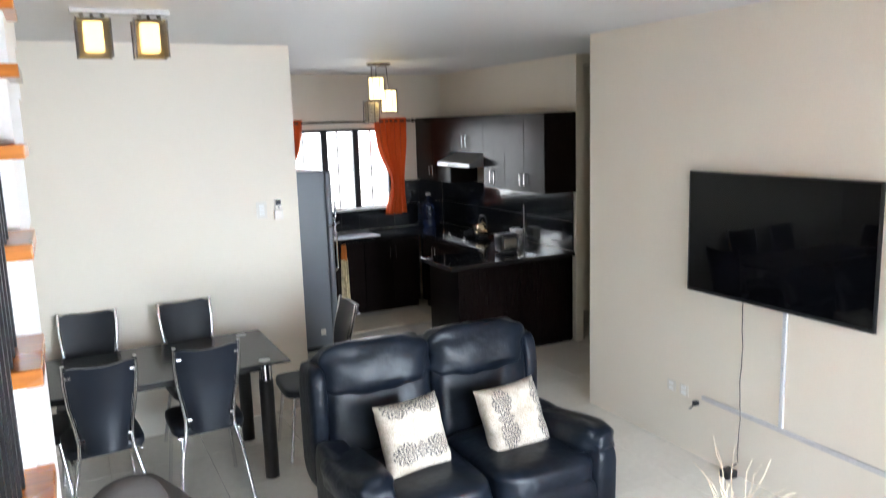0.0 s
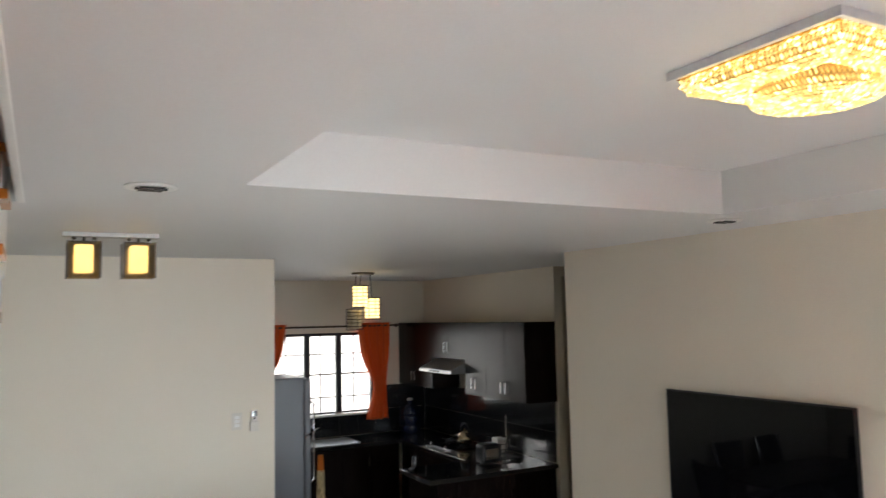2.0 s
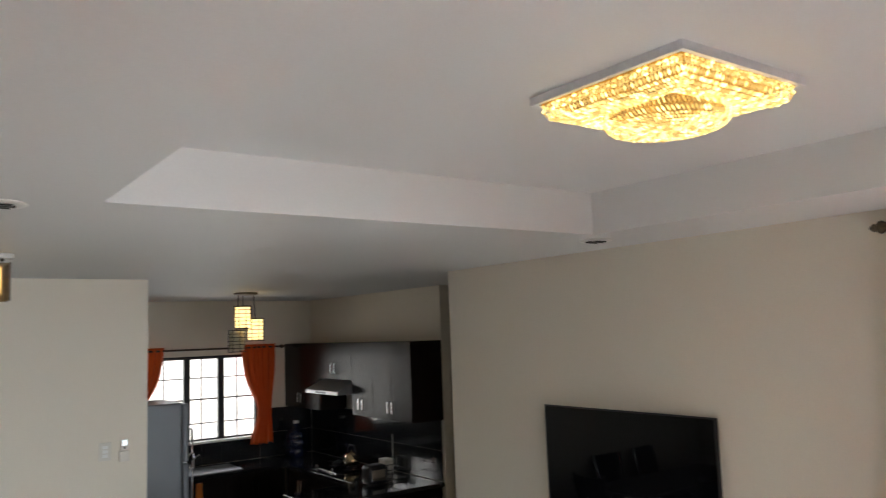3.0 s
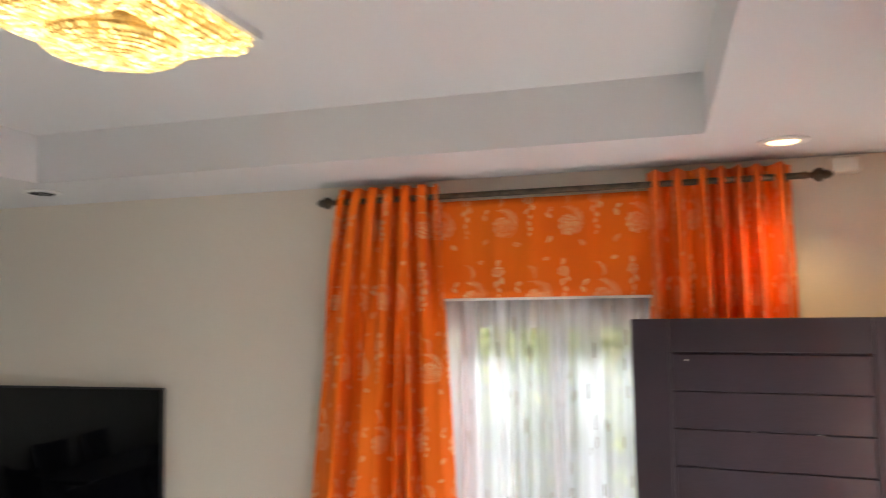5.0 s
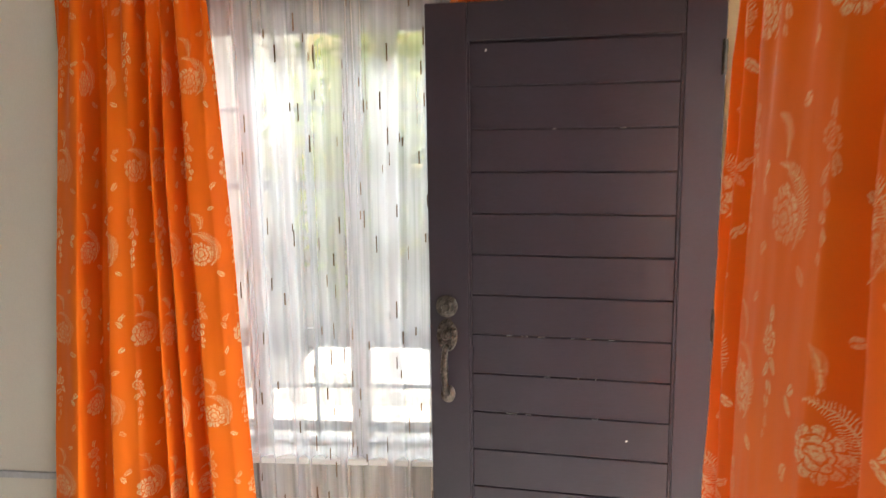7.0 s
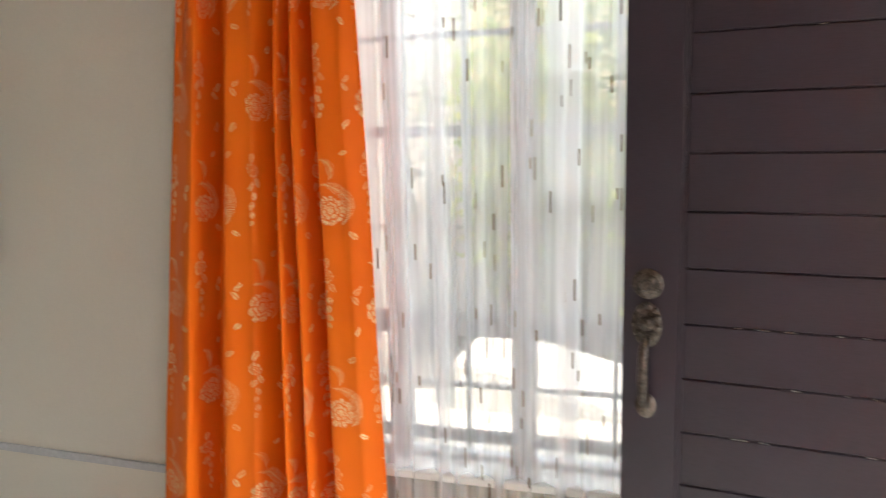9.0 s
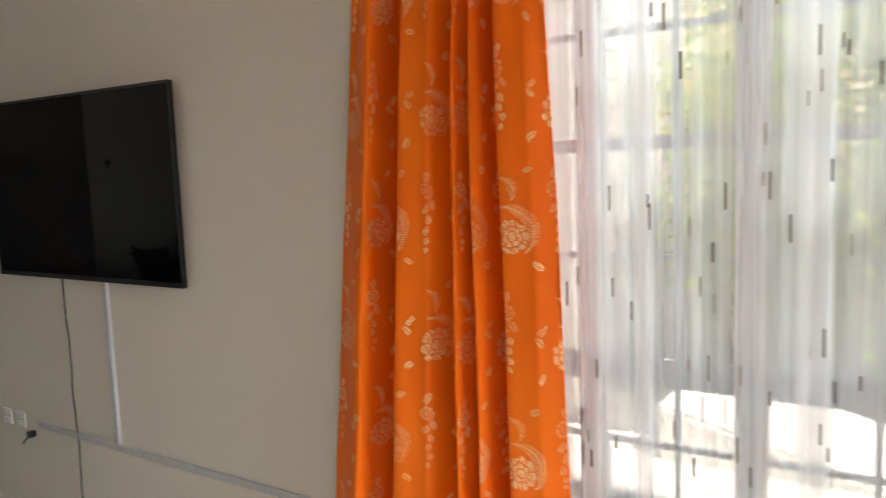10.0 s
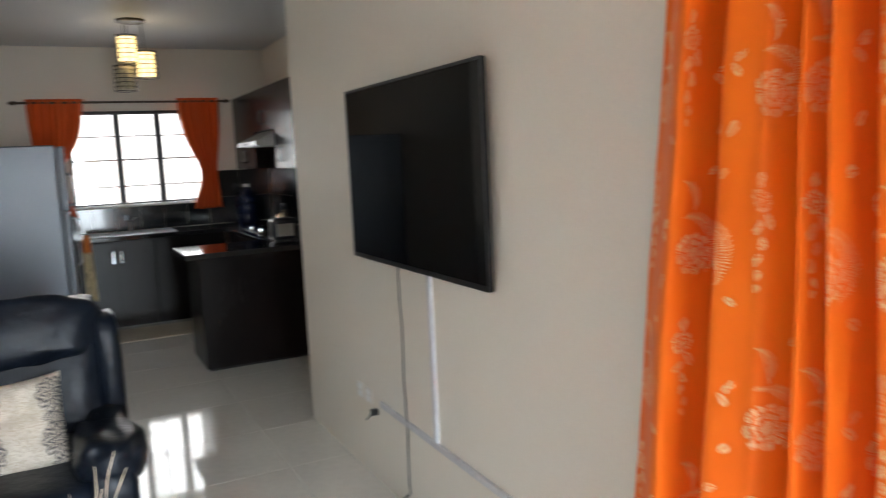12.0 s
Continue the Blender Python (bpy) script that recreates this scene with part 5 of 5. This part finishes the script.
part("top", one(-0.69, 0.645, -0.335, 0.29, CT - 0.04, CT, 0.005), GRANITE, pen, "black polished granite")

sink = thing("sink", "stainless steel inset double kitchen sink", "sink", pose(2.80, 8.0, CT))
part("rim", slab_mesh(0.001, 0.006, -0.40, 0.40, -0.22, 0.22, [(-0.36, -0.02, -0.17, 0.17), (0.02, 0.36, -0.17, 0.17)]), STEEL, sink)
for s in (-1, 1):
    part("bowl", one(s * 0.19 - 0.168, s * 0.19 + 0.168, -0.168, 0.168, 0.0004, 0.003), STEEL, sink)
fa = thing("faucet", "chrome kitchen faucet behind the sink", "faucet", pose(2.82, 8.26, CT))
part("base", turned([(0.03, 0.0), (0.03, 0.015), (0.018, 0.03), (0.018, 0.09), (0.01, 0.1)], 16), CHROME, fa, smooth=True)
part("spout", bar([(0, 0, 0.09), (-0.02, -0.05, 0.15), (-0.04, -0.13, 0.165), (-0.05, -0.19, 0.13)], 0.011, 10), CHROME, fa, smooth=True)
part("lever", bar([(0, 0, 0.1), (0.06, -0.02, 0.14)], 0.007, 8), CHROME, fa)


def splash(axis, a0, a1, u0, u1, z0, z1, host, n):
    """Big dark glazed tiles on a wall, each a piece of its own."""
    cols, rows = n
    w, h = (u1 - u0) / cols, (z1 - z0) / rows
    me = mesh_of("tile", one(*((a0, a1, 0.001, w - 0.001) if axis == "x" else (0.001, w - 0.001, a0, a1)), 0.001, h - 0.001, 0.001, 1), SPLASH)
    for i in range(cols):
        for j in range(rows):
            o = new("tile", me)
            o.parent = host
            o.location = (0, u0 + i * w, z0 + j * h) if axis == "x" else (u0 + i * w, 0, z0 + j * h)


sp = structure(thing("backsplash", "black glazed wall tiles above the worktops", "backsplash"), "black glazed wall tiles above the worktops", "backsplash")
splash("y", YK - 0.012, YK - 0.002, KX0 + 0.7, KWIN[1], CT + 0.002, KWIN[2] - 0.01, sp, (6, 1))
splash("y", YK - 0.012, YK - 0.002, KWIN[1] + 0.002, KX1 - 0.013, CT + 0.002, 1.445, sp, (2, 2))
splash("x", KX1 - 0.012, KX1 - 0.002, 5.62, YK - 0.013, CT + 0.002, 1.445, sp, (9, 2))


def wall_unit(y0, y1, z0, label, handles):
    u = thing("wall_cabinet", label, "cabinet", pose(KX1 - 0.002, (y0 + y1) / 2, z0), group="kitchen wall cabinets")
    d, h = (y1 - y0) / 2, 2.19 - z0
    part("body", one(-0.33, 0, -d + 0.001, d - 0.001, 0, h), CABINET, u)
    for s in (-1, 1):
        a, b = sorted((s * 0.0015, s * (d - 0.002)))
        dr = part("door", one(-0.35, -0.331, a, b, 0.002, h - 0.002, 0.002), CABINET, u)
        if handles:
            part("handle", bar([(-0.351, s * 0.04, 0.06), (-0.378, s * 0.04, 0.07), (-0.378, s * 0.04, 0.17), (-0.351, s * 0.04, 0.18)], 0.0055, 6), CHROME, dr, "chrome bow handle")
    return u


wall_unit(5.585, 6.28, 1.45, "dark glossy wenge wall cabinet at the end of the run", True)
wall_unit(6.28, 6.70, 1.45, "dark glossy wenge narrow wall cabinet", True)
wall_unit(6.70, 7.45, 1.80, "dark glossy wenge short wall cabinet over the cooker hood", True)
wall_unit(7.45, 8.348, 1.45, "dark glossy wenge wall cabinet in the corner", True)

hood = thing("cooker_hood", "slim stainless steel cooker hood under the cabinets", "cooker hood", pose(KX1 - 0.002, 7.07, 1.66))
bm = bmesh.new()
q = [(-0.52, -0.37, 0.0), (-0.52, 0.37, 0.0), (0, 0.37, 0.0), (0, -0.37, 0.0), (-0.52, -0.37, 0.035), (-0.52, 0.37, 0.035), (-0.30, 0.37, 0.135), (-0.30, -0.37, 0.135), (0, 0.37, 0.135), (0, -0.37, 0.135)]
v = [bm.verts.new(p) for p in q]
for f in ((0, 1, 2, 3), (0, 4, 5, 1), (4, 7, 6, 5), (7, 9, 8, 6), (2, 8, 9, 3), (1, 5, 6, 8, 2), (0, 3, 9, 7, 4)):
    bm.faces.new([v[i] for i in f])
bmesh.ops.recalc_face_normals(bm, faces=bm.faces)
bmesh.ops.bevel(bm, geom=bm.edges[:], offset=0.004, segments=2, affect="EDGES")
part("shell", bm, STEEL, hood)
part("control_strip", one(-0.5235, -0.5205, -0.12, 0.12, 0.008, 0.027), PLASTIC, hood)
part("filter", one(-0.46, -0.06, -0.3, 0.3, -0.006, -0.0005), STEEL, hood)

hob = thing("gas_hob", "black glass gas hob set in the worktop", "hob", pose(4.0, 7.07, CT))
part("plate", one(-0.24, 0.24, -0.35, 0.35, 0.001, 0.012, 0.003), BLACKGLASS, hob)
for s in (-0.17, 0.17):
    part("burner", turned([(0.05, 0.0125), (0.05, 0.025), (0.03, 0.03), (0.005, 0.03)], 18, pose(0.04, s, 0)), IRON, hob)
    for t in (0, 90):
        part("pan_support", one(-0.09, 0.09, -0.005, 0.005, 0.03, 0.038), IRON, hob).matrix_basis = pose(0.04, s, 0.002, 0, 0, t + 45)
    part("knob", turned([(0.018, 0.0125), (0.016, 0.032), (0.005, 0.033)], 12, pose(-0.19, s, 0)), CHROME, hob)

ket = thing("kettle", "polished whistling kettle standing on the hob", "kettle", pose(4.04, 6.90, CT + 0.041))
part("body", turned([(0.07, 0), (0.085, 0.012), (0.088, 0.05), (0.07, 0.1), (0.04, 0.125), (0.012, 0.13), (0.012, 0.145), (0.003, 0.15)], 24), surface("warm polished steel", (0.75, 0.6, 0.4), 0.12, 1.0, vary=0.05, bump=0), ket, smooth=True)
part("handle", bar([(0, -0.075, 0.08), (0, -0.085, 0.15), (0, -0.04, 0.2), (0, 0.04, 0.2), (0, 0.085, 0.15), (0, 0.075, 0.08)], 0.008, 8), PLASTIC, ket, smooth=True)
part("spout", bar([(-0.07, 0, 0.06), (-0.11, 0, 0.09), (-0.125, 0, 0.115)], [0.016, 0.012, 0.009], 10), CHROME, ket, smooth=True)

rack = thing("dish_rack", "dark wire dish rack with upturned glasses", "dish rack", pose(3.95, 6.10, CT))
for z in (0.02, 0.11):
    part("rail", bar([(-0.16, -0.13, z), (0.16, -0.13, z), (0.16, 0.13, z), (-0.16, 0.13, z)], 0.004, 6, True), IRON, rack)
for k in range(9):
    part("wire", bar([(-0.16 + k * 0.04, -0.13, 0.11), (-0.16 + k * 0.04, -0.13, 0.02), (-0.16 + k * 0.04, 0.13, 0.02), (-0.16 + k * 0.04, 0.13, 0.11)], 0.0025, 5), IRON, rack)
part("pole", bar([(0.1, 0.0, 0.02), (0.1, 0.0, 0.42)], 0.006, 8), CHROME, rack)
for x, y in ((-0.1, 0.05), (-0.03, -0.04), (0.04, 0.06)):
    gl = thing("drinking_glass", "clear drinking glass drying in the rack", "glass", pose(3.95 + x, 6.10 + y, CT + 0.0235), group="drying glasses")
    part("body", turned([(0.034, 0), (0.034, 0.002), (0.028, 0.1), (0.004, 0.103)], 16), PANE, gl, smooth=True)
ts = thing("toaster", "black and chrome toaster on the peninsula", "toaster", pose(3.78, 6.0, CT))
part("body", soft((0, 0, 0.095), (0.10, 0.075, 0.088), 0.3, 28), PLASTIC, ts, smooth=True)
part("face_panel", one(-0.07, 0.07, -0.0785, -0.0755, 0.04, 0.14, 0.001), CHROME, ts)
part("lever", one(0.101, 0.115, -0.015, 0.015, 0.11, 0.125, 0.003), CHROME, ts)
box_ = thing("storage_box", "small white box on the worktop", "box", pose(4.18, 6.45, CT))
part("body", one(-0.045, 0.045, -0.06, 0.06, 0.001, 0.12, 0.006), IVORY, box_)
part("lid", one(-0.047, 0.047, -0.062, 0.062, 0.1205, 0.138, 0.004), TRIM, box_)
jug = thing("water_bottle", "large blue plastic water bottle in the corner", "water bottle", pose(3.98, 8.12, CT))
part("body", turned([(0.12, 0.001), (0.13, 0.02), (0.13, 0.09), (0.124, 0.1), (0.13, 0.11), (0.13, 0.2), (0.124, 0.21), (0.13, 0.22), (0.12, 0.29), (0.04, 0.34), (0.03, 0.36), (0.028, 0.38)], 26), BLUEPLASTIC, jug, smooth=True)
part("cap", turned([(0.032, 0.381), (0.032, 0.41), (0.01, 0.412)], 16), IVORY, jug)

fr = thing("refrigerator", "tall grey refrigerator with rounded door and chrome handles", "refrigerator", pose(1.95, 6.97, 0))
part("body", one(-0.37, 0.26, -0.31, 0.31, 0.04, 1.72, 0.012, 3), FRIDGE, fr)
part("freezer_door", one(0.265, 0.325, -0.31, 0.31, 1.2, 1.71, 0.02, 3), FRIDGE, fr)
dr = part("lower_door", one(0.265, 0.325, -0.31, 0.31, 0.08, 1.19, 0.02, 3), FRIDGE, fr)
part("gasket", one(0.2605, 0.2645, -0.3, 0.3, 0.09, 1.7), PLASTIC, fr)
part("plinth", one(-0.35, 0.25, -0.3, 0.3, 0, 0.039), PLASTIC, fr)
for z0, z1 in ((0.75, 1.15), (1.24, 1.5)):
    part("handle", bar([(0.326, -0.25, z0), (0.368, -0.25, z0 + 0.03), (0.368, -0.25, z1 - 0.03), (0.326, -0.25, z1)], 0.011, 8), CHROME, fr, "chrome door handle", True)
part("badge", one(0.14, 0.19, -0.3125, -0.3105, 0.15, 0.21), IVORY, fr, "small white sticker")
tw = thing("tea_towel", "cream tea towel with orange top hanging from the fridge handle", "towel", pose(2.365, 6.66, 0))
ob = part("cloth", cloth(0.07, 0.86, 0.46, 3, 0.012, seed=31, taper=1.25, nu=40, nz=16), TOWEL, tw)
thicken(ob)
ob = part("loop_top", cloth(0.05, 1.0, 0.85, 3, 0.014, seed=32, taper=1.2, nu=40, nz=8), ORANGECLOTH, tw, "orange towel top")
thicken(ob)
# thin pale slab that puts the light on the kitchen floor into colour
pale_patch = part("lit_floor_patch", one(2.55, 3.55, 7.05, 7.62, 0.0005, 0.010, 0.003), surface("beige lit floor", (0.62, 0.55, 0.44), 0.9, grain=150, vary=0.15, bump=0.5))
tagged(pale_patch, "beige slab in front of the sink, standing in for lit floor", "mat")

# kitchen window curtains
hang("curtain", "plain orange kitchen curtain tied at the waist", pose(3.575, YK - 0.13, 0), 0.42, 2.20, 1.06, 6, 0.022, seed=41, taper=0.75, shift=0.02, nu=110, nz=30, material=KCURTAIN, waist=(1.42, 0.17, 0.06))
hang("curtain", "plain orange kitchen curtain partly behind the fridge", pose(2.25, YK - 0.13, 0), 0.50, 2.20, 1.06, 6, 0.022, seed=43, taper=0.7, shift=-0.04, nu=110, nz=30, material=KCURTAIN, waist=(1.42, 0.17, -0.1))
curtain_rod("thin dark curtain rod over the kitchen window", pose(2.88, YK - 0.13, 2.165), 1.86, 0.011, 0.128)

# ---- garden outside ----
structure(part("ground", one(-60, 80, -60, 80, -0.5, -0.16), CONCRETE), "pale sunlit concrete yard", "ground")
gw = structure(part("wall_garden", one(3.8, 9.0, 1.75, 1.9, -0.16, 3.0), GROUT), "white painted block garden wall", "wall")
blk = mesh_of("block", one(0.003, 0.397, 0, 0.02, 0.003, 0.197, 0.004, 1), BLOCK)
for j in range(16):
    for i in range(12):
        o = new("block", blk)
        o.parent = gw
        o.location = (3.8 + i * 0.4 + (0.2 if j % 2 else 0), 1.729, -0.16 + j * 0.2)
gw2 = structure(part("wall_boundary", one(7.6, 7.75, -9, 1.74, -0.16, 1.15), BLOCK), "low white boundary wall of the garden", "wall")
ramp = thing("garden_ramp", "white painted sloping concrete side of a garden step", "garden step", pose(5.2, 0.3, -0.16))
bm = bmesh.new()
v = [bm.verts.new(p) for p in ((0, -0.5, 0), (0.9, -0.5, 0), (0.9, 0.6, 0), (0, 0.6, 0), (0, -0.5, 0.16), (0.9, -0.5, 0.16), (0.9, 0.6, 0.44), (0, 0.6, 0.44))]
for f in ((0, 3, 2, 1), (4, 5, 6, 7), (0, 1, 5, 4), (2, 3, 7, 6), (0, 4, 7, 3), (1, 2, 6, 5)):
    bm.faces.new([v[i] for i in f])
bmesh.ops.bevel(bm, geom=bm.edges[:], offset=0.02, segments=2, affect="EDGES")
part("body", bm, BLOCK, ramp)

# added white wall; sunlit, it makes the view through the kitchen window glare
structure(part("wall_back_yard", one(-2.0, 8.5, 11.2, 11.35, -0.16, 3.4), surface("white glare wall", (0.8, 0.79, 0.77), 0.9, grain=40, vary=0.05, bump=0.3)), "white wall added to fill the kitchen window with glare", "wall")

nb = thing("neighbour_house", "pale yellow stucco house beyond the garden wall", "house", pose(13.5, -1, -0.16))
part("wall", wall_mesh("x", 0, 0.2, -9, 9, 0, 6, [(-5, -3.6, 1.2, 2.5), (-1, 0.4, 1.2, 2.5), (3, 4.4, 1.2, 2.5)]), YELLOWHOUSE, nb)
for u in (-5, -1, 3):
    w = part("window", wall_mesh("x", 0.05, 0.1, u, u + 1.4, 1.2, 2.5, [(u + 0.06, u + 0.67, 1.26, 2.44), (u + 0.73, u + 1.34, 1.26, 2.44)]), WINFRAME, nb)
    part("pane", one(0.07, 0.08, u + 0.06, u + 1.34, 1.26, 2.44), BLACKGLASS, w)
part("roof", one(-0.7, 6, -9.5, 9.5, 6.01, 6.2), ROOFTILE, nb)


def shrub(x, y, h, r, seed, leaves):
    """Stems with a loose crown of narrow leaves."""
    g = random.Random(seed)
    s = thing("shrub", "leafy green garden shrub in sunlight", "shrub", pose(x, y, -0.16), group="garden shrubs")
    bm, tips = bmesh.new(), []
    for k in range(7):
        a, lean = g.uniform(0, 6.28), g.uniform(0.1, r * 0.9)
        pts = [(0.05 * math.cos(a) + lean * f ** 1.4 * math.cos(a) + g.uniform(-0.04, 0.04) * f, 0.05 * math.sin(a) + lean * f ** 1.4 * math.sin(a), h * g.uniform(0.75, 1) * f) for f in (0, 0.25, 0.5, 0.75, 1)]
        tube(bm, pts, [0.025, 0.02, 0.015, 0.01, 0.005], 6)
        tips += pts[2:]
    part("stems", bm, BARK, s)
    vs, fs = [], []
    for k in range(leaves):
        c = Vector(g.choice(tips)) + Vector((g.gauss(0, r * 0.24), g.gauss(0, r * 0.24), g.gauss(0, h * 0.11)))
        d = Vector((g.gauss(0, 1), g.gauss(0, 1), g.gauss(0.1, 0.6))).normalized()
        w = d.cross(Vector((g.gauss(0, 1), g.gauss(0, 1), g.gauss(0, 1)))).normalized()
        ln, wd = g.uniform(0.09, 0.22), g.uniform(0.014, 0.03)
        n0 = len(vs)
        vs += [c, c + d * ln * 0.5 + w * wd, c + d * ln + Vector((0, 0, -0.02)), c + d * ln * 0.5 - w * wd]
        fs.append((n0, n0 + 1, n0 + 2, n0 + 3))
    me = bpy.data.meshes.new("leaves")
    me.from_pydata(vs, [], fs)
    me.materials.append(LEAF)
    lv = new("leaves", me)
    lv.parent = s
    tagged(lv, kind="stuff")


for k, (x, y, h, r, n) in enumerate(((6.6, -0.2, 2.5, 0.8, 2400), (6.9, -1.5, 2.8, 0.9, 2400), (7.1, 0.9, 2.2, 0.6, 1200), (6.5, -2.8, 2.3, 0.8, 1300), (8.6, -0.6, 3.4, 1.0, 2400), (8.7, 0.8, 3.0, 0.9, 1300), (8.5, -2.4, 3.3, 1.0, 1500))):
    shrub(x, y, h, r, 50 + k, n * 2)

# ---- floor tiles ----
TS = 0.6
tile = mesh_of("tile", one(0.0012, TS - 0.0012, 0.0012, TS - 0.0012, -0.011, 0.0, 0.0008, 1), TILE)
nx, ny = int((XR - XL) / TS) + 1, int((YK - YF) / TS) + 1
for i in range(nx):
    for j in range(ny):
        o = new("tile", tile)
        o.parent = floor
        o.location = (XL + i * TS - 0.1, YF + j * TS - 0.1, 0)
